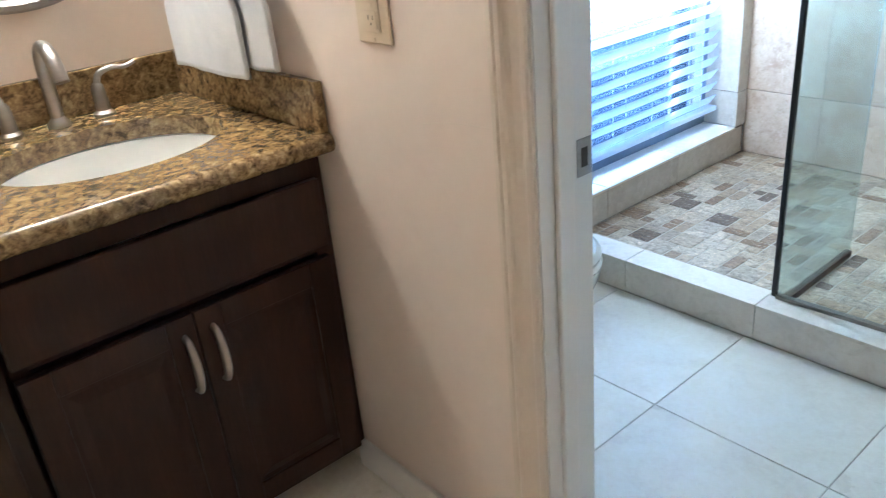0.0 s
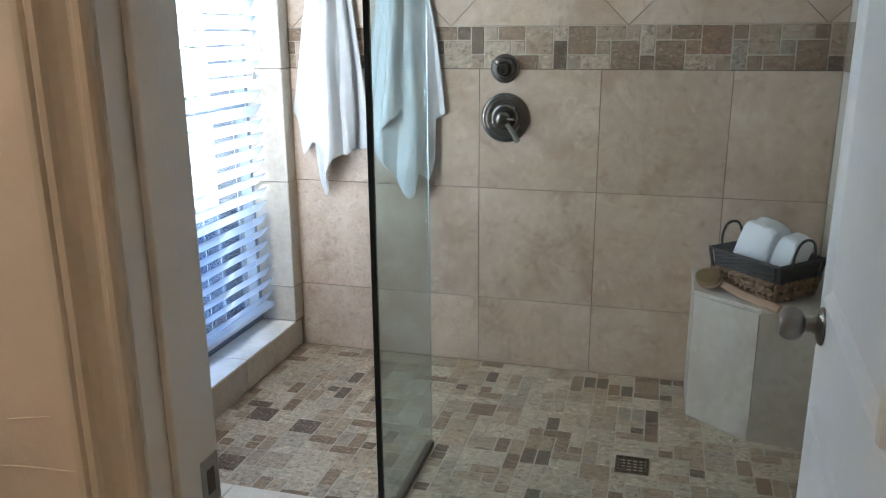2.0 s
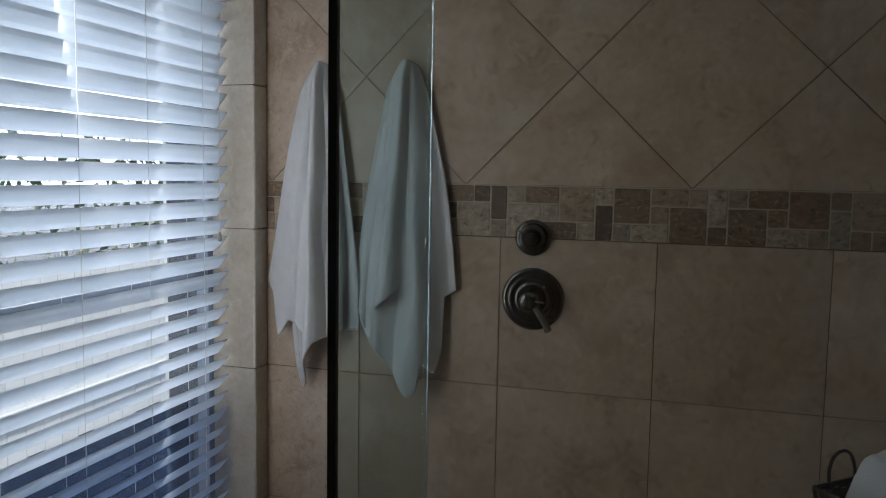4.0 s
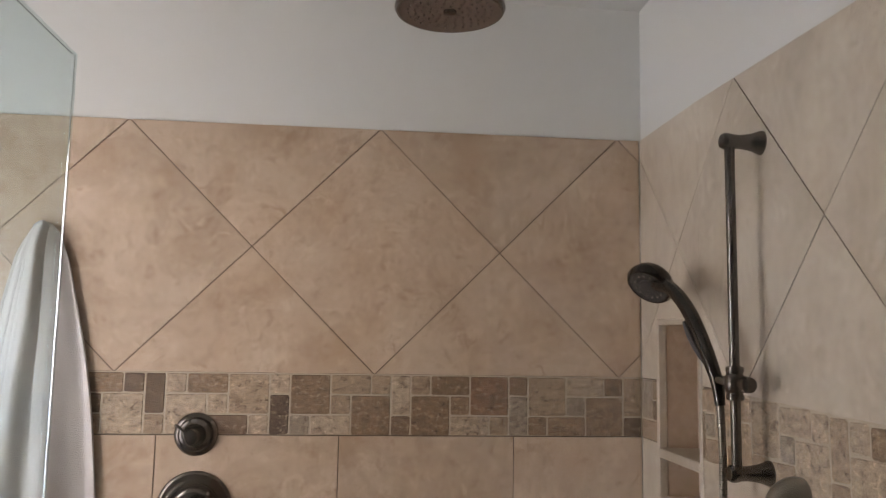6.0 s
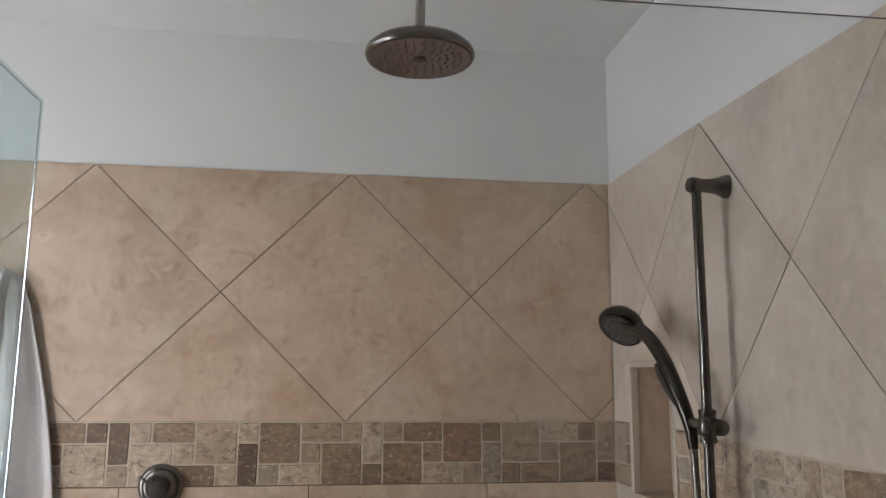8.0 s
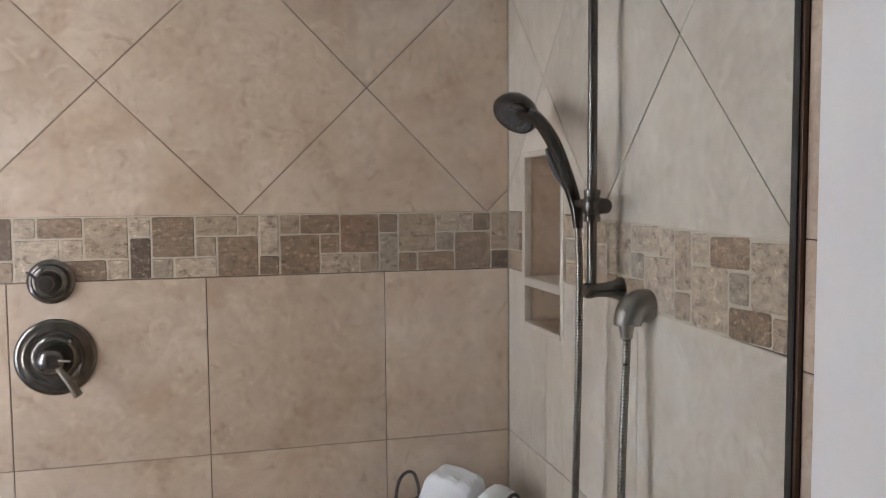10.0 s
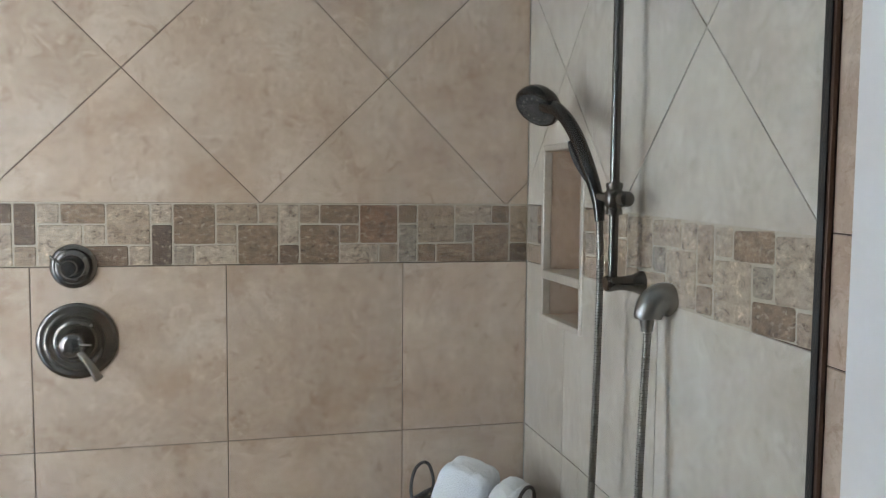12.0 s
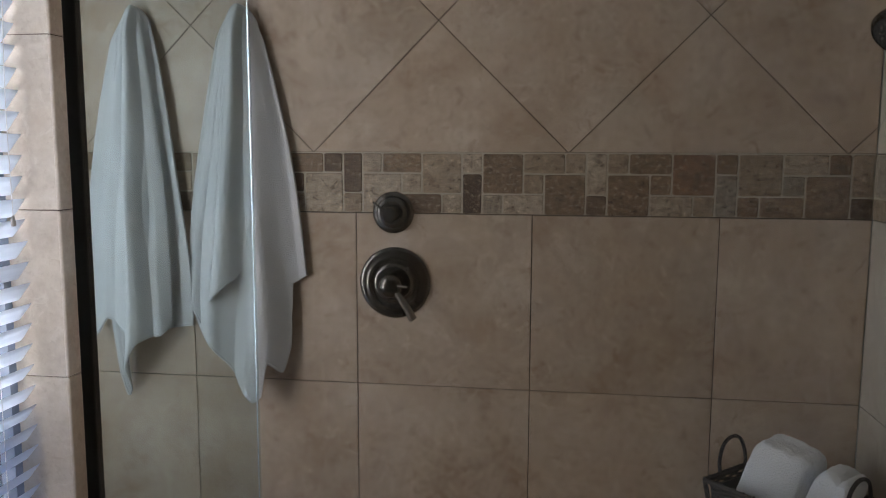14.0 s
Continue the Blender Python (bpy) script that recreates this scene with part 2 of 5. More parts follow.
GEDGE = mat("ground_glass_edge", [(0.17, 0.18, 0.18), (0.24, 0.25, 0.25)], 0.4, scale=30)
ROLLT = mat("fluffy_terry", [(0.78, 0.80, 0.82), (0.86, 0.87, 0.88)], 0.95, scale=20, bump=1.0, bscale=220, spec=0.1)
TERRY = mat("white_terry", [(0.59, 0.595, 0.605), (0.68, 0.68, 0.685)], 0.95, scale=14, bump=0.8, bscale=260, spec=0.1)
PVC = mat("blind_white", [(0.76, 0.79, 0.84), (0.81, 0.84, 0.88)], 0.4, scale=6, bump=0.05, bscale=90, stretch=(1, 0.1, 1))
n, l = PVC.node_tree.nodes, PVC.node_tree.links
tl, mx = n.new("ShaderNodeBsdfTranslucent"), n.new("ShaderNodeMixShader")
tl.inputs[0].default_value, mx.inputs[0].default_value = (0.82, 0.91, 1.0, 1), 0.36
l.new(n["Principled BSDF"].outputs[0], mx.inputs[1])
l.new(tl.outputs[0], mx.inputs[2])
l.new(mx.outputs[0], n["Material Output"].inputs[0])
CORD = mat("blind_cord", [(0.7, 0.7, 0.7), (0.8, 0.8, 0.8)], 0.8, scale=50)
WOODD = mat("espresso_wood", [(0.020, 0.0076, 0.0040), (0.029, 0.0112, 0.0058), (0.042, 0.0165, 0.0086)], 0.42, scale=9, bump=0.06, bscale=70, stretch=(3, 3, 0.4), spec=0.22)
GRAN = mat("granite", [(0.035, 0.021, 0.010), (0.13, 0.082, 0.034), (0.25, 0.17, 0.075), (0.38, 0.285, 0.145)], 0.14, scale=46, detail=9, bscale=130, distort=0.7)
PORC = mat("porcelain", [(0.80, 0.80, 0.78), (0.84, 0.84, 0.82)], 0.08, scale=4)
# almond plastic; the hall's warm light is added to its yellow
PLATE = mat("outlet_plastic", [(0.58, 0.48, 0.34), (0.62, 0.52, 0.38)], 0.35, scale=10)
WFRAME = mat("window_frame_metal", [(0.17, 0.21, 0.28), (0.22, 0.265, 0.34)], 0.45, scale=9)
SLOT = mat("outlet_slot", [(0.05, 0.04, 0.03), (0.07, 0.06, 0.05)], 0.6, scale=10)
WICKD = mat("dark_wicker", [(0.035, 0.034, 0.036), (0.07, 0.067, 0.068)], 0.6, scale=40, bump=0.3, bscale=90, vary=0.1)
WICKB = mat("brown_wicker", [(0.08, 0.045, 0.025), (0.23, 0.135, 0.075), (0.42, 0.28, 0.165)], 0.7, scale=35, bump=0.4, bscale=90, vary=0.15)
WOODL = mat("pale_wood", [(0.32, 0.19, 0.115), (0.42, 0.27, 0.17)], 0.5, scale=12, bump=0.05, stretch=(0.3, 3, 3))
BRISTLE = mat("bristle", [(0.22, 0.14, 0.05), (0.38, 0.27, 0.12)], 0.9, scale=90, bump=0.8, bscale=300)
GLASS = glass_mat("clear_glass", (0.953, 0.972, 0.965))
GLASSR = glass_mat("return_glass", (0.872, 0.948, 0.957))
PANE = glass_mat("pane_glass", (0.97, 0.985, 0.99))
MIRROR = mat("mirror_glass", [(0.9, 0.9, 0.9), (0.9, 0.9, 0.9)], 0.03, 1.0)
# the patio's shade is put into the concrete as near-black blue
GROUND = mat("shade_painted_concrete", [(0.04, 0.055, 0.085), (0.06, 0.08, 0.12)], 0.8, scale=1.0, bump=0.2)
HEDGE = mat("hedge_leaf", [(0.03, 0.05, 0.02), (0.09, 0.13, 0.05)], 0.6, scale=9, vary=0.1)
FENCE = mat("fence_paint", [(0.66, 0.70, 0.75), (0.72, 0.76, 0.80)], 0.6, scale=3)
SKYG = glow_mat("sky_glow", (0.97, 0.98, 1.0), 7.5)
LAMPG = glow_mat("lamp_glow", (1.0, 0.82, 0.65), 17.5)


# ---- mesh tools ----
def link(name, bm, material, parent=None, label="", smooth=False):
    me = bpy.data.meshes.new(name)
    bm.normal_update()
    bm.to_mesh(me)
    bm.free()
    if smooth:
        for p in me.polygons:
            p.use_smooth = True
        me.set_sharp_from_angle(angle=radians(40))
    me.materials.append(material)
    ob = new(name, me)
    if parent:
        ob.parent = parent
    if label:
        ob["label"] = label
    return ob


def part(name, bm, material, parent, label="", smooth=False):
    return link(name, bm, material, parent, label, smooth)


def thing(name, at, label, category, group=""):
    ob = new(name)
    ob.location = at
    ob.empty_display_size = 0.05
    return tagged(ob, label, category, group)


def add_box(bm, lo, hi, bevel=0.0, segs=2, m=None):
    r = bmesh.ops.create_cube(bm, size=1.0)
    vs = r["verts"]
    for v in vs:
        v.co = Vector([(lo[i] + hi[i]) / 2 + v.co[i] * (hi[i] - lo[i]) for i in range(3)])
    if bevel:
        es = list({e for v in vs for e in v.link_edges})
        r = bmesh.ops.bevel(bm, geom=es, offset=bevel, segments=segs, affect="EDGES", profile=0.5)
        vs = list({v for f in r["faces"] for v in f.verts} | {v for v in vs if v.is_valid})
    if m is not None:
        bmesh.ops.transform(bm, matrix=m, verts=[v for v in vs if v.is_valid])
    return bm


def box(lo, hi, bevel=0.0, segs=2):
    return add_box(bmesh.new(), lo, hi, bevel, segs)


def boxes(*pairs):
    bm = bmesh.new()
    for lo, hi in pairs:
        add_box(bm, lo, hi)
    return bm


def add_lathe(bm, profile, segs=32, m=None):
    """Turns (radius, height) points about z."""
    rings = []
    for r, z in profile:
        if r < 1e-6:
            rings.append([bm.verts.new((0, 0, z))])
        else:
            rings.append([bm.verts.new((r * math.cos(2 * math.pi * i / segs), r * math.sin(2 * math.pi * i / segs), z)) for i in range(segs)])
    for a, b in zip(rings, rings[1:]):
        for i in range(segs):
            j = (i + 1) % segs
            f = [a[i % len(a)], a[j % len(a)], b[j % len(b)], b[i % len(b)]]
            f = list(dict.fromkeys(f))
            if len(f) > 2:
                bm.faces.new(f)
    if m is not None:
        bmesh.ops.transform(bm, matrix=m, verts=[v for r in rings for v in r])
    return bm


def lathe(profile, segs=32, m=None):
    bm = add_lathe(bmesh.new(), profile, segs, m)
    bmesh.ops.recalc_face_normals(bm, faces=bm.faces)
    return bm


def smooth_path(pts, n=8):
    """Catmull-Rom through the points."""
    p = [Vector(q) for q in pts]
    p = [2 * p[0] - p[1]] + p + [2 * p[-1] - p[-2]]
    out = []
    for i in range(1, len(p) - 2):
        for k in range(n):
            t = k / n
            a, b, c, d = p[i - 1:i + 3]
            out.append(0.5 * (2 * b + (c - a) * t + (2 * a - 5 * b + 4 * c - d) * t * t + (3 * b - a - 3 * c + d) * t ** 3))
    out.append(p[-2])
    return out


def add_tube(bm, pts, radius, segs=10, flat=1.0):
    """A tube along the points; radius a number or a function of 0..1."""
    pts = [Vector(q) for q in pts]
    rings = []
    side = None
    for i, q in enumerate(pts):
        d = (pts[min(i + 1, len(pts) - 1)] - pts[max(i - 1, 0)]).normalized()
        if side is None:
            side = d.orthogonal().normalized()
        side = (side - d * side.dot(d)).normalized()
        up = d.cross(side)
        r = radius(i / (len(pts) - 1)) if callable(radius) else radius
        rings.append([bm.verts.new(q + r * (math.cos(2 * math.pi * k / segs) * side + flat * math.sin(2 * math.pi * k / segs) * up)) for k in range(segs)])
    for a, b in zip(rings, rings[1:]):
        for k in range(segs):
            bm.faces.new((a[k], a[(k + 1) % segs], b[(k + 1) % segs], b[k]))
    bm.faces.new(rings[0][::-1])
    bm.faces.new(rings[-1])
    return bm


def tube(pts, radius, segs=10, flat=1.0):
    bm = add_tube(bmesh.new(), pts, radius, segs, flat)
    bmesh.ops.recalc_face_normals(bm, faces=bm.faces)
    return bm


def clip(poly, nx, ny, c):
    """Keeps the side nx*x + ny*y <= c of a convex polygon."""
    out = []
    for a, b in zip(poly, poly[1:] + poly[:1]):
        da, db = nx * a[0] + ny * a[1] - c, nx * b[0] + ny * b[1] - c
        if da <= 0:
            out.append(a)
        if (da < 0 < db) or (db < 0 < da):
            k = da / (da - db)
            out.append((a[0] + k * (b[0] - a[0]), a[1] + k * (b[1] - a[1])))
    return out


def clip_rect(poly, u0, v0, u1, v1):
    for nx, ny, c in ((1, 0, u1), (-1, 0, -u0), (0, 1, v1), (0, -1, -v0)):
        poly = clip(poly, nx, ny, c) if len(poly) > 2 else []
    return poly if len(poly) > 2 and area(poly) > 2e-5 else []


def area(poly):
    return abs(sum(a[0] * b[1] - b[0] * a[1] for a, b in zip(poly, poly[1:] + poly[:1]))) / 2


def inset(poly, g):
    s = sum(a[0] * b[1] - b[0] * a[1] for a, b in zip(poly, poly[1:] + poly[:1]))
    if s < 0:
        poly = poly[::-1]
    out = poly
    for a, b in zip(poly, poly[1:] + poly[:1]):
        dx, dy = b[0] - a[0], b[1] - a[1]
        d = math.hypot(dx, dy)
        if d < 1e-6:
            continue
        nx, ny = dy / d, -dx / d
        out = clip(out, nx, ny, nx * a[0] + ny * a[1] - g)
        if len(out) < 3:
            return []
    return out


def tile(polys, place, parent, material=None, gap=0.00125, thick=0.008, holes=(), lift=0.0):
    """One cut tile: its outline in wall coordinates (u, v), laid on the wall by place(u, v, depth)."""
    poly = inset(polys, gap)
    if not poly:
        return
    pieces = [poly]
    for u0, v0, u1, v1 in holes:
        cut = []
        for p in pieces:
            cut += [clip_rect(p, -9, -9, u0, 9), clip_rect(p, u1, -9, 9, 9), clip_rect(p, u0, v1, u1, 9), clip_rect(p, u0, -9, u1, v0)]
        pieces = [p for p in cut if p]
    if not pieces:
        return
    cu = sum(q[0] for q in poly) / len(poly)
    cv = sum(q[1] for q in poly) / len(poly)
    o = Vector(place(cu, cv, 0))
    bm = bmesh.new()
    for p in pieces:
        e = 0.0008
        top = inset(p, e)
        if len(top) != len(p):
            top, e = p, 0
        front = [bm.verts.new(Vector(place(u, v, lift)) - o) for u, v in top]
        bm.faces.new(front)
        mid = [bm.verts.new(Vector(place(u, v, lift - max(e, 0.0004))) - o) for u, v in p]
        back = [bm.verts.new(Vector(place(u, v, -thick)) - o) for u, v in p]
        for a, b in ((front, mid), (mid, back)):
            for i in range(len(a)):
                j = (i + 1) % len(a)
                bm.faces.new((a[i], a[j], b[j], b[i]))
    bmesh.ops.recalc_face_normals(bm, faces=bm.faces)
    ob = link("tile", bm, material or TRAV, parent)
    ob.location = o
    return ob


STONES = {}


def stone(w, h, parent, m, name="stone", unit=0.0522, gap=0.0042):
    """A tumbled mosaic piece w by h units; alike pieces share one mesh. It lies in x, y and its face looks along z."""
    key = (w, h, round(unit, 4))
    if key not in STONES:
        bm = bmesh.new()
        x, y = w * unit / 2 - gap / 2, h * unit / 2 - gap / 2
        rng = random.Random(w * 7 + h)
        c, out = 0.0035, []
        base = [(-x + c, -y), (x - c, -y), (x, -y + c), (x, y - c), (x - c, y), (-x + c, y), (-x, y - c), (-x, -y + c)]
        base = [(a + rng.uniform(-.0006, .0006), b + rng.uniform(-.0006, .0006)) for a, b in base]
        for k, z in ((1.0, -0.008), (1.0, -0.0016), (0.93, 0.0)):
            sx = 1 if k == 1 else 1 - 0.002 / x
            sy = 1 if k == 1 else 1 - 0.002 / y
            out.append([bm.verts.new((a * sx, b * sy, z)) for a, b in base])
        for a, b in zip(out, out[1:]):
            for i in range(8):
                bm.faces.new((a[i], a[(i + 1) % 8], b[(i + 1) % 8], b[i]))
        bm.faces.new(out[-1])
        bm.normal_update()
        me = bpy.data.meshes.new("stone")
        bm.to_mesh(me)
        bm.free()
        me.materials.append(MOSAIC)
        STONES[key] = me
    ob = new(name, STONES[key])
    ob.parent = parent
    ob.matrix_basis = m
    return ob


# the border's sheet: each letter one piece, twelve units long
SHEET = ("CDEEFFGHHIIJ", "CMMNFFOHHPQQ", "SMMTTUOVWWQQ")
# the stones' tones, for the letters C to W, sheet by sheet
LETTERS = "CDEFGHIJMNOPQSTUVW"
SHEET_TONES = {0: "DLBTLBTTLLKTBTDLGL", 1: "LTBRBTLBBBGGBDLTBB", -1: "TDBTLGBDTTBDLDDBTT", 5: "TLBLTLTLLGTGTTBTTT", 4: "TLTLTLLLTGTGLTTBTT"}
UNIT = 0.0522


def border(u0, u1, start, z0, place_matrix, parent, holes=(), shift=0):
    """Lays the mosaic border from u0 to u1; place_matrix(u, z) gives a piece's pose."""
    for k in range(-4, 5):
        for letter in sorted(set("".join(SHEET))):
            cells = [(r, c) for r in range(3) for c in range(12) if SHEET[r][c] == letter]
            c0, c1 = min(c for r, c in cells), max(c for r, c in cells) + 1
            r0, r1 = min(r for r, c in cells), max(r for r, c in cells) + 1
            a, b = start + (k * 12 + c0) * UNIT, start + (k * 12 + c1) * UNIT
            lo, hi = max(a, u0), min(b, u1)
            for h0, h1 in holes:
                if lo < h0 < hi:
                    hi = h0
                elif lo < h1 < hi:
                    lo = h1
                elif h0 <= lo and hi <= h1:
                    hi = lo
            if hi - lo < 0.012:
                continue
            ob = stone(c1 - c0, r1 - r0, parent, place_matrix((lo + hi) / 2, z0 + (3 - (r0 + r1) / 2) * UNIT))
            ob.scale = ((hi - lo) / (b - a), 1, 1)
            ob.material_slots[0].link = "OBJECT"
            ob.material_slots[0].material = TONE[SHEET_TONES.get(k + shift, SHEET_TONES[-1])[LETTERS.index(letter)]]

# ---- large structure ----
FLOOR, CEIL = -0.062, 2.402
LEFT, RIGHT = -0.80, 1.272
B0, B1, TOP = 1.204, 1.3615, 2.021   # border and the top of the tiling
T = 0.46
HY0, HY1 = -2.411, -2.293

wall_back = tagged(link("wall_back", box((-1.2, 0.007, -0.2), (1.5, 0.14, 2.5)), PAINT), "back wall of the shower, travertine tiles below grey-white paint", "wall", kind="structure")
part("grout_bed", box((LEFT, 0.0035, -0.05), (RIGHT, 0.0072, TOP - 0.002)), GROUT, wall_back)
part("border_bed", box((LEFT, 0.0006, B0 + 0.002), (RIGHT, 0.0070, B1 + 0.0010)), GROUTL, wall_back)

# right wall with the niche cut through
NY0, NY1, NZ0, NZ1 = -0.380, -0.122, 1.066, 1.512
R = RIGHT + 0.007
wall_right = tagged(link("wall_right", boxes(((R, NY1, -0.2), (1.5, 0.007, 2.5)), ((R, NY0, NZ1), (1.5, NY1, 2.5)), ((R, NY0, -0.2), (1.5, NY1, NZ0)),
                                             ((R, -1.40, -0.2), (1.5, NY0, 2.5)), ((1.38, NY0, NZ0), (1.5, NY1, NZ1)), ((R, HY1, -0.2), (1.5, -1.40, 2.5))), PAINT),
                    "side wall of the shower with travertine tiles and a niche", "wall", kind="structure")
part("grout_bed", boxes(((RIGHT + .0035, NY1, -.05), (R + .0003, .0035, TOP - .002)), ((RIGHT + .0035, NY0, NZ1), (R + .0003, NY1, TOP - .002)), ((RIGHT + .0035, NY0, -.05), (R + .0003, NY1, NZ0)),
                        ((RIGHT + .0035, -1.40, -.05), (R + .0003, NY0, TOP - .034))), GROUT, wall_right)

# window wall
WY0, WY1, WZ0, WZ1 = -1.12, -0.074, 0.130, 2.000
L = LEFT - 0.007
wall_window = tagged(link("wall_window", boxes(((-1.12, WY1 + .007, -.2), (L, 0.007, 2.5)), ((-1.12, WY0 - .007, WZ1 + .004), (L, WY1 + .007, 2.5)), ((-1.12, WY0 - .007, -.2), (L, WY1 + .007, WZ0 - .007)),
                                               ((-1.12, HY1, -.2), (L, WY0 - .007, 2.5))), PAINT), "window wall, tiled low and painted grey-white above", "wall", kind="structure")
part("grout_bed", boxes(((L - .0002, WY1 + .0035, -.05), (LEFT - .0035, .0035, TOP - .002)), ((L - .0002, WY0, -.05), (LEFT - .0035, WY1 + .0035, WZ0 - .0035)),
                        ((-.965, WY1 + .0035, WZ0), (LEFT - .0035, WY1 + .0072, WZ1)), ((-.965, WY0, WZ0 - .0072), (LEFT - .0035, WY1 + .0035, WZ0 - .0035))), GROUT, wall_window)

# door wall between hall and bathroom
DX0, DX1, DH = 0.191, 0.918, 1.975
wall_door = tagged(link("wall_door", boxes(((-1.16, HY0 + .004, -.2), (DX0, HY1, 2.5)), ((DX1, HY0 + .004, -.2), (2.2, HY1, 2.5)), ((DX0, HY0 + .004, DH), (DX1, HY1, 2.5))), PAINT),
                   "thin wall with the bathroom doorway", "wall", kind="structure")
part("hall_face", boxes(((-1.03, HY0, -.2), (DX0, HY0 + .0041, 2.5)), ((DX1, HY0, -.2), (2.0, HY0 + .0041, 2.5)), ((DX0, HY0, DH), (DX1, HY0 + .0041, 2.5))), HALLP, wall_door, "beige textured paint")
wall_vanity = tagged(link("wall_vanity", box((-1.16, -4.7, -.2), (-1.03, HY0, 2.5)), HALLP), "beige painted wall behind the vanity", "wall", kind="structure")
tagged(link("wall_hall_right", box((2.0, -4.7, -.2), (2.12, HY0, 2.5)), HALLP), "plain beige painted hall wall", "wall", kind="structure")
tagged(link("wall_hall_end", box((-1.16, -4.8, -.2), (2.12, -4.7, 2.5)), HALLP), "plain beige painted hall wall", "wall", kind="structure")
tagged(link("ceiling", box((-1.16, -4.8, CEIL), (2.12, 0.14, 2.5)), PAINT), "flat grey-white painted ceiling", "ceiling", kind="structure")
floor = tagged(link("floor", boxes(((-1.16, -4.8, -.2), (2.12, HY0, FLOOR - .003)), ((-1.0, HY0, -.2), (1.4, -1.25, FLOOR - .003))), GROUTL), "pale travertine tile floor with thin joints", "floor", kind="structure")
shower_floor = tagged(link("shower_floor", box((-1.0, -1.25, -.2), (1.4, 0.007, -.0016)), GROUTL), "shower floor of tumbled stone mosaic", "floor", kind="structure")
curb = tagged(link("shower_curb", box((LEFT, -1.290, -.15), (RIGHT, -1.194, .0465)), GROUTL), "low travertine curb along the shower", "curb", kind="structure")

# door frame
door_frame = tagged(link("door_frame", boxes(((DX0, HY0 - .002, FLOOR), (DX0 + .014, HY1 + .002, DH - .014)), ((DX1 - .014, HY0 - .002, FLOOR), (DX1, HY1 + .002, DH - .014)), ((DX0, HY0 - .002, DH - .014), (DX1, HY1 + .002, DH))), TRIM),
                    "painted door frame with moulded casing", "door frame", kind="structure")
for x0, x1 in ((DX0 + .014, DX0 + .025), (DX1 - .025, DX1 - .014)):
    part("stop", box((x0, HY0 + .030, FLOOR), (x1, HY0 + .066, DH - .025), .003), TRIM, door_frame)


def casing_profile(bm, along):
    """A moulded casing board: steps and beads across its width."""
    prof = [(0, 0), (0, .009), (.006, .012), (.014, .0125), (.018, .010), (.024, .0095), (.040, .012), (.052, .0155), (.058, .019), (.066, .0195), (.071, .017), (.076, .020), (.086, .020), (.089, .017), (.089, 0)]
    a = [bm.verts.new(along(p * .80, q, 0)) for p, q in prof]
    b = [bm.verts.new(along(p * .80, q, 1)) for p, q in prof]
    for i in range(len(prof) - 1):
        bm.faces.new((a[i], a[i + 1], b[i + 1], b[i]))
    bm.faces.new(a)
    bm.faces.new(b[::-1])
    bmesh.ops.recalc_face_normals(bm, faces=bm.faces)
    return bm


HC = HY0
part("casing", casing_profile(bmesh.new(), lambda p, q, t: (DX0 + .010 - p, HC - q, FLOOR + t * (DH - FLOOR + .07))), CASE, door_frame, "cream moulded casing")
part("casing", casing_profile(bmesh.new(), lambda p, q, t: (DX1 - .010 + p, HC - q, FLOOR + t * (DH - FLOOR + .07))), CASE, door_frame, "cream moulded casing")
part("casing", casing_profile(bmesh.new(), lambda p, q, t: (DX0 + .011 + t * (DX1 - DX0 - .022), HC - q, DH - .010 + p)), CASE, door_frame, "cream moulded casing")
strike = part("strike_plate", box((DX0 + .0138, -2.328, .814), (DX0 + .0158, -2.2935, .875), .0008), NICKEL, door_frame, "metal strike plate")
part("latch_hole", box((DX0 + .0150, -2.319, .829), (DX0 + .0163, -2.304, .860)), SLOT, strike)

# hairline cracks in the hall paint
for pts in ([(-.063, .877), (-.009, .890), (.05, .898), (.116, .901)], [(.036, .951), (.089, .958)]):
    part("crack", tube(smooth_path([(x, HY0 - .0002, z + .002 * math.sin(x * 90)) for x, z in pts], 6), .0007, 4), CASE, wall_door, "hairline crack in the paint")

# baseboards
for name, lo, hi in (("baseboard", (-.43, HY0 - .013, FLOOR), (DX0 - .063, HY0, FLOOR + .085)), ("baseboard", (DX1 + .063, HY0 - .013, FLOOR), (2.0, HY0, FLOOR + .085)),
                     ("baseboard", (LEFT - .007, HY1, FLOOR), (LEFT + .006, -1.30, FLOOR + .085)), ("baseboard", (RIGHT - .006, HY1, FLOOR), (RIGHT + .007, -1.41, FLOOR + .085))):
    tagged(link(name, box(lo, hi, .004), TRIM), "low white painted baseboard", "baseboard", kind="structure")

# ---- wall tiling ----
back = lambda u, v, d: (u, -d, v)
SAG = 0.030   # the side wall's courses drop a little past the niche
right = lambda u, v, d: (RIGHT - d, u, v + SAG * min(0, u + .38))
left = lambda u, v, d: (LEFT + d, u, v)
reveal = lambda u, v, d: (u, WY1 - d, v)
HALF = 0.330


def field(u_lines, v_lines, lo, hi, place, parent, holes=(), material=None):
    for a, b in zip(u_lines, u_lines[1:]):
        for c, d in zip(v_lines, v_lines[1:]):
            p = clip_rect([(a, c), (b, c), (b, d), (a, d)], lo, 0.0, hi, B0)
            if p:
                tile(p, place, parent, material, holes=holes)


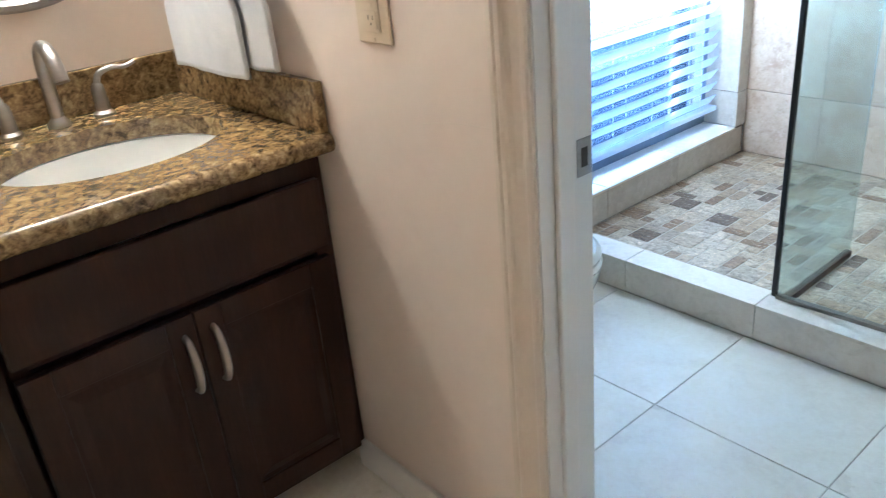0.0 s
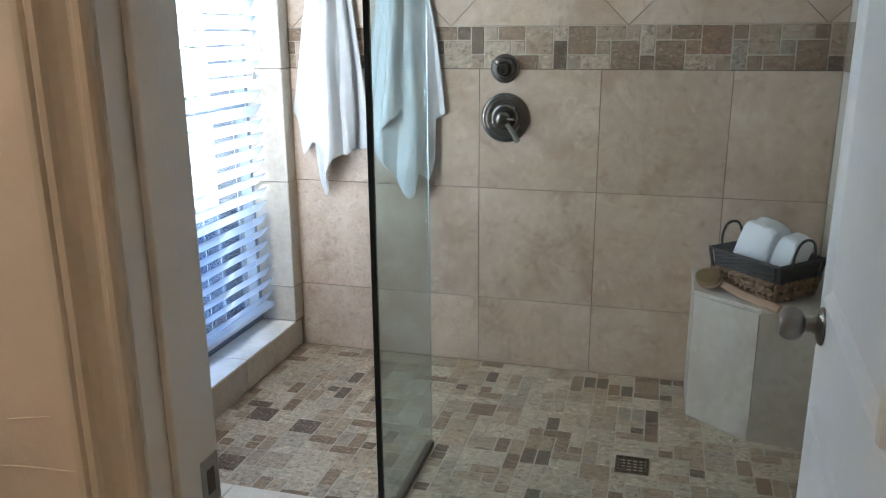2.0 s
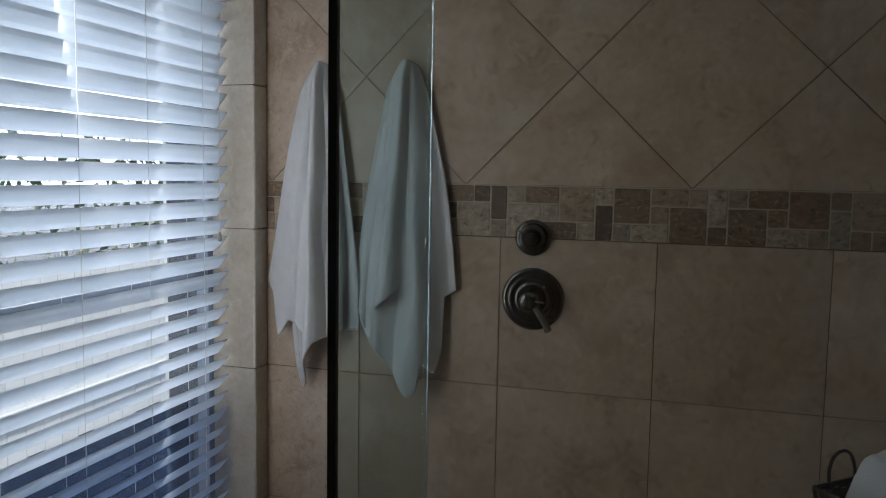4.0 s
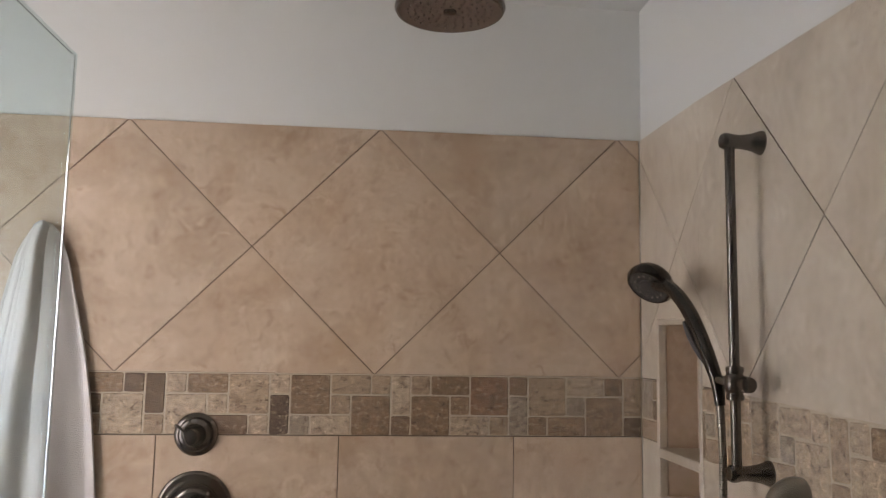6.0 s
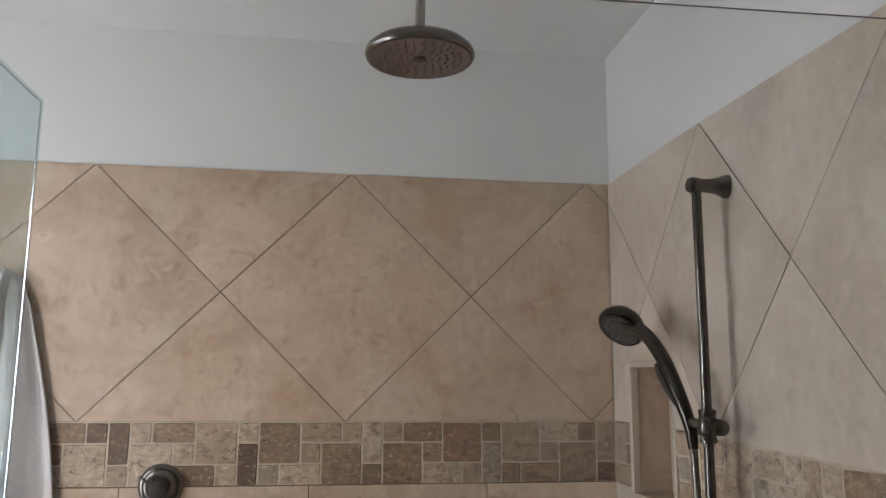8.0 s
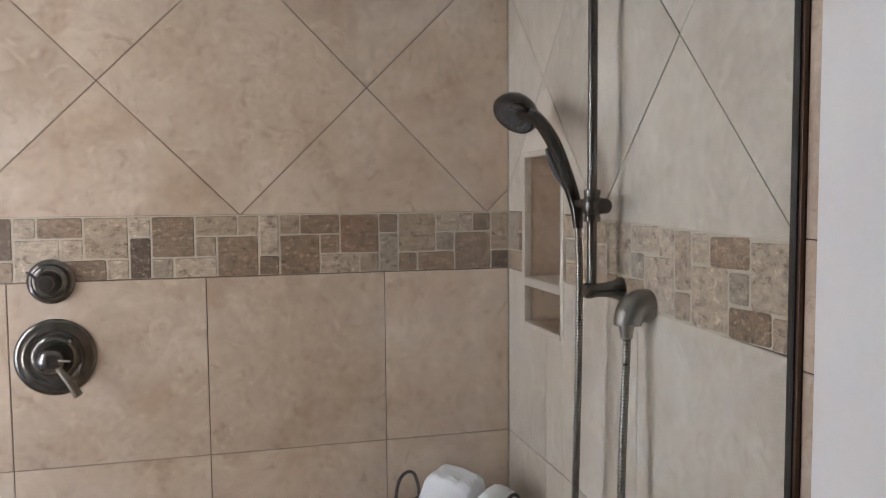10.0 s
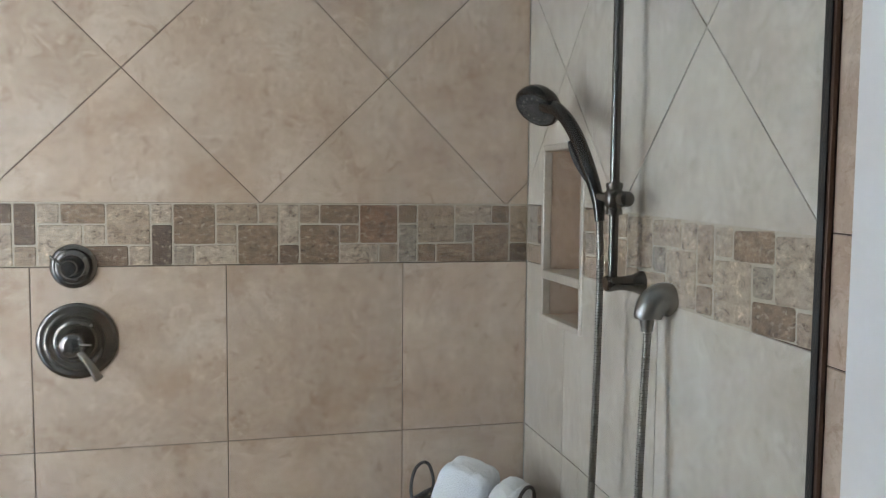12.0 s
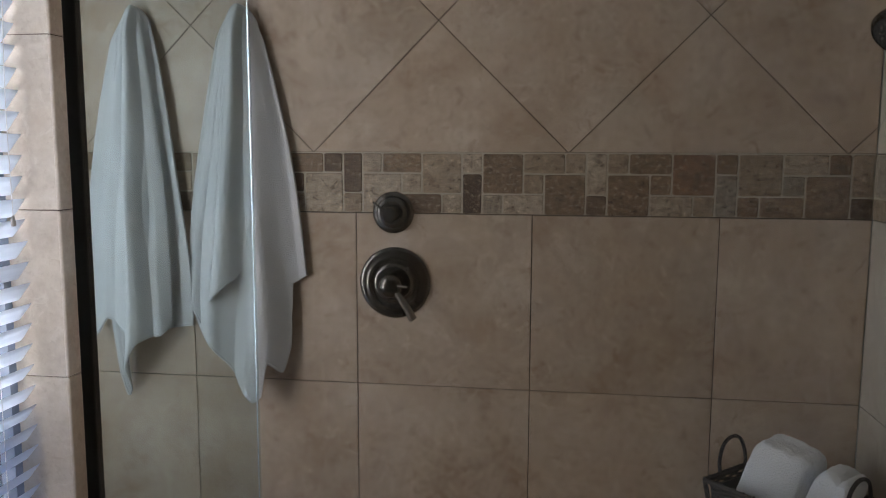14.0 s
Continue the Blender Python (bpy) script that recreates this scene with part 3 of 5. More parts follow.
def diamonds(peak, lo, hi, place, parent, holes=(), half=HALF, material=None):
    mid = (B1 + TOP) / 2
    for i in range(-8, 9):
        for j in (0, 1):
            cu, cv = peak + (i + j * 0.5) * half * 2, mid + (0.5 if j else 0) * HALF * 2
            for cv2 in ((cv,) if j == 0 else (cv, cv - 2 * HALF)):
                p = clip_rect([(cu + half, cv2), (cu, cv2 + HALF), (cu - half, cv2), (cu, cv2 - HALF)], lo, B1 + .0006, hi, TOP)
                if p:
                    tile(p, place, parent, material, holes=holes)


rows = [0.0, B0 - 2 * T + .002, B0 - T, B0]
field([-2 * T, -T, 0, T, 2 * T, 3 * T], rows, LEFT, RIGHT, back, wall_back)
diamonds(-.112, LEFT, RIGHT, back, wall_back)
niche = [(NY0, NZ0, NY1, NZ1)]
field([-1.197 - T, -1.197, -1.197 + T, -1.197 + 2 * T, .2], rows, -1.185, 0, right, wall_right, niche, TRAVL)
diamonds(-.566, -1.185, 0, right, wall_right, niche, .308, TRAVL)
border(LEFT, RIGHT, -.034, B0 + .0002, lambda u, z: pose(u, -.0012, z, 90, 0, 0), wall_back)
part("border_bed", boxes(((RIGHT + .0004, NY1, B0 + .002), (R + .0001, .003, B1 - .002)), ((RIGHT + .0004, -1.185, B0 - .020), (R + .0001, NY0, B1 - .004))), GROUTL, wall_right)
border(0, 1.185, .866, B0 + .0002, lambda u, z: pose(RIGHT - .0012, -u, z + SAG * min(0, .38 - u), 90, 0, -90) @ Matrix.Rotation(SAG if u > .38 else 0, 4, 'Z'), wall_right, [(-NY1, -NY0)], 5)
# plain strip outside the glass
for c, d in zip([FLOOR, .277, .737, 1.192, 1.370, 1.827, TOP], [.277, .737, 1.192, 1.370, 1.827, TOP]):
    tile([(-1.40, c), (-1.190, c), (-1.190, d), (-1.40, d)], right, wall_right)
# window side
for c, d in zip([0.0] + rows[1:] + [1.665], rows[1:] + [1.665, TOP]):
    lo = max(c, WZ0 + .001)
    if d > lo:
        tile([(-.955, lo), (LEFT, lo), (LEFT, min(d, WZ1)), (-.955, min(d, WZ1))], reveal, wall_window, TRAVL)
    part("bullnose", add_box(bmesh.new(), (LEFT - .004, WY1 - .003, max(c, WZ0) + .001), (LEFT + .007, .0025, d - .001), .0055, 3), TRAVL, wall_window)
for a, b in ((-1.12, -.965), (-.965, -.505), (-.505, -.008)):
    tile([(a, 0.0), (b, 0.0), (b, WZ0 - .010), (a, WZ0 - .010)], left, wall_window, TRAVL)
    # paler curb stone puts the glare under the blind into the sill's colour
    tile([(-.955, a), (LEFT + .004, a), (LEFT + .004, min(b, WY1)), (-.955, min(b, WY1))], lambda u, v, d: (u, v, WZ0 + d), wall_window, CURBT)
    part("bullnose", add_box(bmesh.new(), (LEFT - .004, a + .001, WZ0 - .0095), (LEFT + .007, min(b, WY1) - .001, WZ0 + .0015), .004, 3), CURBT, wall_window)
# curb
cuts = [LEFT, -.47, -.012, .448, .908, RIGHT]
for a, b in zip(cuts, cuts[1:]):
    tile([(a, -1.298), (b, -1.298), (b, -1.188), (a, -1.188)], lambda u, v, d: (u, v, .053 + d), curb, CURBT, thick=.010)
    tile([(a, FLOOR), (b, FLOOR), (b, .044), (a, .044)], lambda u, v, d: (u, -1.295 - d, v), curb, CURBT)
    tile([(a, -.003), (b, -.003), (b, .044), (a, .044)], lambda u, v, d: (u, -1.190 + d, v), curb, CURBT)

# niche lining, trim and shelf
part("niche_lining", boxes(((1.372, NY0, NZ0), (1.381, NY1, NZ1)), ((RIGHT, NY0 - .0005, NZ0), (1.372, NY0 + .008, NZ1)), ((RIGHT, NY1 - .008, NZ0), (1.372, NY1 + .0005, NZ1)),
                           ((RIGHT, NY0 + .008, NZ0 - .0005), (1.372, NY1 - .008, NZ0 + .008)), ((RIGHT, NY0 + .008, NZ1 - .008), (1.372, NY1 - .008, NZ1 + .0005))), TRAV, wall_right, "travertine lining")
for lo, hi in (((RIGHT - .004, NY0 - .006, NZ0 - .006), (RIGHT + .02, NY0 + .010, NZ1 + .006)), ((RIGHT - .004, NY1 - .010, NZ0 - .006), (RIGHT + .02, NY1 + .006, NZ1 + .006)),
               ((RIGHT - .005, NY0 + .010, NZ1 - .010), (RIGHT + .02, NY1 - .010, NZ1 + .006)), ((RIGHT - .005, NY0 + .010, NZ0 - .006), (RIGHT + .02, NY1 - .010, NZ0 + .010))):
    part("niche_trim", box(lo, hi, .004, 3), TRAVL, wall_right)
part("niche_shelf", box((RIGHT - .005, NY0 + .008, 1.170), (1.373, NY1 - .008, 1.194), .004, 3), TRAVL, wall_right)

# bathroom and hall floor tiles
FT = 0.46
for i in range(-3, 6):
    for j in range(-7, 2):
        a, b = -.036 + i * FT, -1.743 + j * FT
        p = clip_rect([(a, b), (a + FT, b), (a + FT, b + FT), (a, b + FT)], -1.02, -4.7, 1.99, -1.296)
        if p and not (b > -2.3 and (a > RIGHT or a + FT < LEFT)):
            tile(p, lambda u, v, d: (u, v, FLOOR + d), floor, FLOORT, gap=.0015, thick=.003)

# ---- window, blind and the world outside ----
window = tagged(link("window_1", boxes(((-.995, WY0, WZ0), (-.952, WY0 + .03, WZ1)), ((-.995, WY1 - .03, WZ0), (-.952, WY1, WZ1)), ((-.995, WY0 + .03, WZ0), (-.952, WY1 - .03, WZ0 + .04)),
                                       ((-.995, WY0 + .03, WZ1 - .03), (-.952, WY1 - .03, WZ1)), ((-.99, WY0 + .03, 1.03), (-.957, WY1 - .03, 1.065))), WFRAME), "dark framed window behind the blind", "window", kind="structure")
for z0, z1 in ((WZ0 + .04, 1.03), (1.065, WZ1 - .03)):
    p = part("pane", box((-.976, WY0 + .029, z0 - .001), (-.971, WY1 - .029, z1 + .001)), PANE, window)
    p.visible_shadow = False

# lining over the wall's sky-lit paint, dark by its own colour
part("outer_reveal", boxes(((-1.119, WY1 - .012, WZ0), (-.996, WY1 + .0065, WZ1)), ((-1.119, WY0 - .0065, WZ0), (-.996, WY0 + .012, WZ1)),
                           ((-1.119, WY0 + .012, WZ0 - .0065), (-.996, WY1 - .012, WZ0 + .012)), ((-1.119, WY0 + .012, WZ1 - .012), (-.996, WY1 - .012, WZ1 + .0035))), OUTER, window, "outer reveal with shade painted into its stucco")
SCREEN = glass_mat("screen_mesh", (0.40, 0.47, 0.59))
part("insect_screen", box((-.9985, WY0 + .013, WZ0 + .013), (-.9965, -.150, .655)), SCREEN, window, "dark blue insect screen")
part("screen_frame", boxes(((-1.003, -.150, WZ0 + .013), (-.992, -.132, .668)), ((-1.003, WY0 + .013, .655), (-.992, -.150, .668))), WFRAME, window)
BX = -0.905
blind = thing("window_blind", (BX, -.6, WZ0), "white slatted blind with its slats tilted half open", "blind")


def rel(ob, x=0, y=0, z=0):
    ob.location = (x, y, z)
    return ob


SLATW, PITCH, TILT = .0635, .0567, 52
BL = WY1 - .012 - (WY0 + .012)
bm = bmesh.new()
prof = [(-.5, 0), (-.25, .035), (0, .045), (.25, .035), (.5, 0), (.25, -.02), (0, -.012), (-.25, -.02)]
ends = []
for y in (-BL / 2, BL / 2):
    ends.append([bm.verts.new((p * SLATW, y, q * SLATW)) for p, q in prof])
for i in range(8):
    bm.faces.new((ends[0][i], ends[0][(i + 1) % 8], ends[1][(i + 1) % 8], ends[1][i]))
bm.faces.new(ends[0])
bm.faces.new(ends[1])
bmesh.ops.recalc_face_normals(bm, faces=bm.faces)
slat = part("slat", bm, PVC, blind)
z = 0.118
first = True
while z < 1.80:
    s = slat if first else new("slat", slat.data)
    first = False
    s.parent = blind
    s.matrix_basis = pose(random.uniform(-.0015, .0015), 0, z, random.uniform(-.25, .25), -TILT + random.uniform(-2.5, 2.5), 0)
    z += PITCH
part("bottom_rail", box((-.022, -BL / 2, .070), (.022, BL / 2, .092), .005), PVC, blind)
part("headrail", box((-.028, -BL / 2 - .008, 1.815), (.028, BL / 2 + .008, 1.865), .002), PVC, blind)
val = part("valance", casing_profile(bmesh.new(), lambda p, q, t: (.038 + q, -BL / 2 - .010 + t * (BL + .02), 1.798 + p * .9)), PVC, blind, "moulded white valance")
part("valance_return", box((-.03, BL / 2 + .0005, 1.798), (.038, BL / 2 + .009, 1.865), .002), PVC, blind)
for y in (.36, .10, -.16, -.42):
    for x in (-.031, .031):
        part("ladder_cord", tube([(x, y, .09), (x, y, 1.82)], .0009, 5), CORD, blind)
part("lift_cord", tube(smooth_path([(.034, BL / 2 - .045, 1.80), (.036, BL / 2 - .072, 1.4), (.035, BL / 2 - .070, 1.065)]), .0011, 5), CORD, blind)
part("tassel", lathe([(.002, .028), (.004, .024), (.0065, .004), (.005, 0), (0, 0)], 12, pose(.035, BL / 2 - .070, 1.038)), NICKEL, blind, "grey cord tassel", True)

tagged(link("ground", box((-60, -60, -.6), (-1.13, 60, -.45)), GROUND), "concrete patio outside the window, its shade painted dark blue", "ground", kind="structure")
tagged(link("sky_backdrop", box((-40.2, -60, -1), (-40, 60, 40)), SKYG), "bright overcast sky beyond the garden", "sky", kind="structure")
fence = thing("fence", (-3.4, 0, -.45), "pale board fence in sunlight outside the window", "fence")
f0 = part("board", box((-.012, -.0735, 0), (.012, .0735, 1.22), .003), FENCE, fence)
for i in range(-22, 40):
    q = f0 if i == -22 else new("board", f0.data)
    q.parent = fence
    q.location = (0, i * .15, random.uniform(-.01, .01))
part("rail", box((.014, -3.3, .25), (.05, 6, .34)), FENCE, fence)
part("rail", box((.014, -3.3, .95), (.05, 6, 1.04)), FENCE, fence)
bm = bmesh.new()
rng = random.Random(5)
for i in range(2600):
    c = Vector((-6.5 + rng.gauss(0, .35), rng.uniform(-4, 8), -.45 + 2.3 * rng.random() ** .7 + .15 * math.sin(rng.uniform(0, 6))))
    m = Matrix.Translation(c) @ Euler((rng.uniform(0, 6), rng.uniform(0, 6), rng.uniform(0, 6))).to_matrix().to_4x4()
    w = rng.uniform(.05, .11)
    vs = [bm.verts.new(m @ Vector(q)) for q in ((-w, 0, 0), (0, -w * .5, .01), (w, 0, 0), (0, w * .5, .01))]
    bm.faces.new(vs)
tagged(link("hedge", bm, HEDGE), "dark green leafy hedge behind the fence", "hedge", kind="stuff")

# ---- shower glass ----
GX, GY = 0.006, -1.218
screen = thing("glass_screen", (GX, GY, .053), "frameless clear glass shower screen with a return panel", "shower screen")
SKEW = radians(1.7)   # the front pane stands slightly out of square


def skewed(ob):
    ob.rotation_euler = (0, 0, SKEW)
    return ob


RISE = .030   # its upper edge climbs a little towards the wall
bm = bmesh.new()
W2 = RIGHT - GX - .009
a = [bm.verts.new((x, -.005, q)) for x, q in ((.006, .012), (W2, .012), (W2, 1.871 + RISE), (.006, 1.871))]
b = [bm.verts.new((v.co.x, .005, v.co.z)) for v in a]
bm.faces.new(a)
bm.faces.new(b)
for i in range(4):
    bm.faces.new((a[i], a[(i + 1) % 4], b[(i + 1) % 4], b[i]))
bmesh.ops.recalc_face_normals(bm, faces=bm.faces)
g = skewed(part("front_panel", bm, GLASS, screen))
g.visible_shadow = False
bm = bmesh.new()
out = [(.006, .006), (.032, .006), (.032, -.032), (.484, -.032), (.484, 1.88), (.006, 1.88)]
a = [bm.verts.new((-.005, y, q)) for y, q in out]
b = [bm.verts.new((.005, y, q)) for y, q in out]
bm.faces.new(a)
bm.faces.new(b)
for i in range(6):
    bm.faces.new((a[i], a[(i + 1) % 6], b[(i + 1) % 6], b[i]))
bmesh.ops.recalc_face_normals(bm, faces=bm.faces)
g = part("return_panel", bm, GLASSR, screen)
g.visible_shadow = False
part("corner_seal", box((-.0085, -.0065, .004), (.0058, .0058, 1.882), .001), BLACK, screen, "black corner seal")
bm = bmesh.new()
lay = [[bm.verts.new((x, y, q)) for x, y in ((.0014, .4844), (-.0002, .4854), (-.0013, .4864), (.0014, .4864))] for q in (-.03, 1.8795)]
bm.faces.new(lay[0])
bm.faces.new(lay[1])
for i in range(4):
    bm.faces.new((lay[0][i], lay[0][(i + 1) % 4], lay[1][(i + 1) % 4], lay[1][i]))
bmesh.ops.recalc_face_normals(bm, faces=bm.faces)
part("polished_edge", bm, SEAL, screen, "bright polished glass edge")
skewed(part("top_edge", tube([(.007, -.0045, 1.8722), (.6, -.0045, 1.8722 + RISE * .47), (W2, -.0045, 1.8722 + RISE)], .0011, 6), GEDGE, screen))
part("top_edge", box((-.0052, .007, 1.8802), (-.0035, .484, 1.8812)), GEDGE, screen)
skewed(part("floor_channel", box((.0062, -.010, -.0002), (RIGHT - GX, .010, .0118), .001), STEEL, screen, "metal channel on the curb"))
part("floor_channel", box((-.010, .032, -.053), (.010, .485, -.0325), .001), DARKM, screen, "metal channel on the shower floor")
skewed(part("wall_channel", box((RIGHT - GX - .0085, -.011, .012), (RIGHT - GX - .001, .009, 1.905), .001), DARKM, screen, "dark bronze wall channel"))
skewed(part("wall_seal", box((RIGHT - GX - .0115, -.0062, .013), (RIGHT - GX - .0088, .0062, 1.898)), BLACK, screen))

# ---- corner bench ----
BZ = 0.470
bench = thing("corner_bench", (1.06, -.2, 0), "corner shower bench faced with pale travertine slabs", "bench")
foot = [(.838, -.002), (.838, -.268), (1.036, -.415), (RIGHT - .002, -.43), (RIGHT - .002, -.002)]


def slab(pts, z0, z1, bevel=0.0):
    bm = bmesh.new()
    a = [bm.verts.new((x - 1.06, y + .2, z0)) for x, y in pts]
    b = [bm.verts.new((x - 1.06, y + .2, z1)) for x, y in pts]
    bm.faces.new(a)
    bm.faces.new(b)
    for i in range(len(pts)):
        j = (i + 1) % len(pts)
        bm.faces.new((a[i], a[j], b[j], b[i]))
    bmesh.ops.recalc_face_normals(bm, faces=bm.faces)
    if bevel:
        bmesh.ops.bevel(bm, geom=list(bm.edges), offset=bevel, segments=2, affect="EDGES", profile=.5)
    return bm


part("core", slab([(.841, -.004), (.841, -.278), (1.033, -.426), (RIGHT - .003, -.452), (RIGHT - .003, -.004)], 0, BZ - .012), GROUT, bench)
part("seat_slab", slab([(.828, -.003), (.828, -.287), (1.030, -.442), (RIGHT - .002, -.468), (RIGHT - .002, -.003)], BZ - .012, BZ + .004, .003), TRAVL, bench, "pale stone seat slab")
part("side_tile", slab([(.834, -.003), (.834, -.281), (.842, -.281), (.842, -.003)], .001, BZ - .0145), TRAVL, bench)
part("front_tile", slab([(.8345, -.2835), (1.0285, -.4335), (1.033, -.428), (.839, -.278)], .001, BZ - .0145), TRAVL, bench)
part("front_tile", slab([(1.0315, -.436), (RIGHT - .003, -.461), (RIGHT - .003, -.452), (1.0315, -.427)], .001, BZ - .0145), TRAVL, bench)
BT = BZ + .004


# ---- basket, towels and brush on the bench ----
def woven_side(bm, a, b, z0, z1, rows_n, cols, amp, rad, flare):
    """Strands running along one side, passing in front of and behind the stakes."""
    a, b = Vector(a), Vector(b)
    d = (b - a).normalized()
    nrm = Vector((d.y, -d.x, 0))
    for r in range(rows_n):
        k = (r + .5) / rows_n
        zz = z0 + (z1 - z0) * k
        pts = []
        for i in range(cols * 3 + 1):
            s = i / (cols * 3)
            w = math.sin(s * cols * math.pi + r * math.pi)
            pts.append(a.lerp(b, s) + nrm * (amp * w + flare * (zz - z0 + (0 if z0 < .05 else .062))) + Vector((0, 0, zz)))
        add_tube(bm, pts, rad, 5)


def braided_side(bm, a, b, z0, z1, rows_n, cols):
    """Thick twisted strands: short plump twists that lean the other way in every second row."""
    a, b = Vector(a), Vector(b)
    d = (b - a).normalized()
    nrm = Vector((d.y, -d.x, 0))
    step, high = 1 / cols, (z1 - z0) / rows_n
    for r in range(rows_n):
        zz = z0 + high * (r + .5)
        for i in range(cols):
            s0, s1 = max(0, (i - .12) * step), min(1, (i + 1.12) * step)
            tilt = high * (.42 if r % 2 else -.42)
            pts = []
            for k in range(6):
                u = k / 5
                bulge = .0030 + .0075 * math.sin(math.pi * u)
                pts.append(a.lerp(b, s0 + (s1 - s0) * u) + nrm * (bulge + .16 * (zz - z0)) + Vector((0, 0, zz + tilt * (2 * u - 1))))
            add_tube(bm, pts, lambda u: .0036 + .0052 * math.sin(math.pi * u), 6)


def make_basket(at, turn):
    bk = thing("basket", at, "two-tone woven wicker basket with rolled white towels, on the bench", "basket")
    bk.rotation_euler = (0, 0, radians(turn))
    x, y = .128, .090
    part("base", box((-x, -y, .001), (x, y, .007), .002), WICKB, bk)
    cs = [(-x, -y), (x, -y), (x, y), (-x, y)]
    low, high = bmesh.new(), bmesh.new()
    for (p, q), n in zip(zip(cs, cs[1:] + cs[:1]), (11, 7, 11, 7)):
        braided_side(low, (*p, 0), (*q, 0), .004, .068, 4, n)
        woven_side(high, (*p, 0), (*q, 0), .068, .124, 9, n, .0042, .0034, .16)
    for b_ in (low, high):
        bmesh.ops.recalc_face_normals(b_, faces=b_.faces)
    part("lower_weave", low, WICKB, bk, "brown twisted lower weave", True)
    part("upper_weave", high, WICKD, bk, "charcoal fine upper weave", True)
    part("lining", boxes(((-x - .002, -y - .002, .006), (x + .002, -y + .002, .118)), ((-x - .002, y - .002, .006), (x + .002, y + .002, .118)), ((-x - .002, -y + .002, .006), (-x + .002, y - .002, .118)), ((x - .002, -y + .002, .006), (x + .002, y - .002, .118))), WICKD, bk)
    e = .021
    rim = [Vector((sx * (x + e), sy * (y + e), .127)) for sx, sy in ((-1, -1), (1, -1), (1, 1), (-1, 1), (-1, -1))]
    bm = bmesh.new()
    for p, q in zip(rim, rim[1:]):
        add_tube(bm, [p, p.lerp(q, .5), q], .0055, 8)
    for i in range(46):
        k = i / 46 * 4
        p = rim[int(k)].lerp(rim[int(k) + 1], k % 1)
        add_tube(bm, [p + Vector((0, 0, -.007)), p + Vector((0, 0, .0075))], .0028, 5)
    bmesh.ops.recalc_face_normals(bm, faces=bm.faces)
    part("rim", bm, WICKD, bk, "", True)
    for s in (-1, 1):
        pts = smooth_path([(s * (x + e), -.05, .122), (s * (x + e + .004), -.05, .16), (s * (x + e + .006), -.032, .196), (s * (x + e + .006), 0, .208), (s * (x + e + .006), .032, .196), (s * (x + e + .004), .05, .16), (s * (x + e), .05, .122)], 5)
        part("handle", tube(pts, .0045, 8), WICKD, bk, "charcoal hoop handle", True)
    for s in (-1, 1):
        for t in (-1, 1):
            part("corner_twist", tube(smooth_path([(s * (x + .001 + .16 * q + .0022 * math.cos(q * 190)), t * (y + .001 + .16 * q), q) for q in (.003, .016, .029, .042, .055, .068)], 3), .0082, 8), WICKB, bk, "", True)
            part("corner_post", tube([(s * (x + .011), t * (y + .011), .066), (s * (x + .020), t * (y + .020), .125)], .0055, 6), WICKD, bk)
    return bk


BASK = (1.060, -.207, BT)
TURN_B = -47
make_basket(BASK, TURN_B)


def folded_towel(x0, x1, z0, z1, deep, lean, seed):
    """A thick folded and rolled towel standing in the basket: soft corners, a lean, and the fold's grooves along its top."""
    th = thing("rolled_towel", BASK, "thick rolled white terry towel standing in the wicker basket", "towel", "towels in the basket")
    th.rotation_euler = (0, 0, radians(TURN_B))
    bm = bmesh.new()
    n, k = 96, 44
    rings = []
    w, h = (x1 - x0) / 2, (z1 - z0) / 2
    for i in range(k + 1):
        s = i / k * 2 - 1
        edge = (1 - abs(s) ** 3) ** .34 if abs(s) < 1 else .35
        ring = []
        for j in range(n):
            a = 2 * math.pi * j / n
            c, q = math.cos(a), math.sin(a)
            e = .46
            px, pz = math.copysign(abs(c) ** e, c), math.copysign(abs(q) ** e, q)
            g = 1 - .06 * math.exp(-((px - .25) / .13) ** 2) * max(0, q) ** 2 + .07 * noise.noise((px * 1.6 + seed, pz * 1.6, s * 1.6)) + .030 * noise.noise((px * 5 + seed, pz * 5, s * 4)) + .010 * noise.noise((px * 16 + seed, pz * 16, s * 14))
            xx = px * w * (.74 + .26 * edge) * g
            zz = pz * h * (.84 + .16 * edge) * g
            ring.append(bm.verts.new(((x0 + x1) / 2 + xx + lean * (zz / h + 1) / 2, s * deep / 2, (z0 + z1) / 2 + zz - .16 * max(0, zz) * (px + 1) / 2)))
        rings.append(ring)
    for a, b in zip(rings, rings[1:]):
        for j in range(n):
            bm.faces.new((a[j], a[(j + 1) % n], b[(j + 1) % n], b[j]))
    for ring in (rings[0], rings[-1]):
        bm.faces.new(ring)
    bmesh.ops.recalc_face_normals(bm, faces=bm.faces)
    part("roll", bm, ROLLT, th, "", True)
    return th


folded_towel(-.148, .002, .012, .246, .092, .078, 3)
folded_towel(.014, .100, .012, .222, .088, .068, 9)

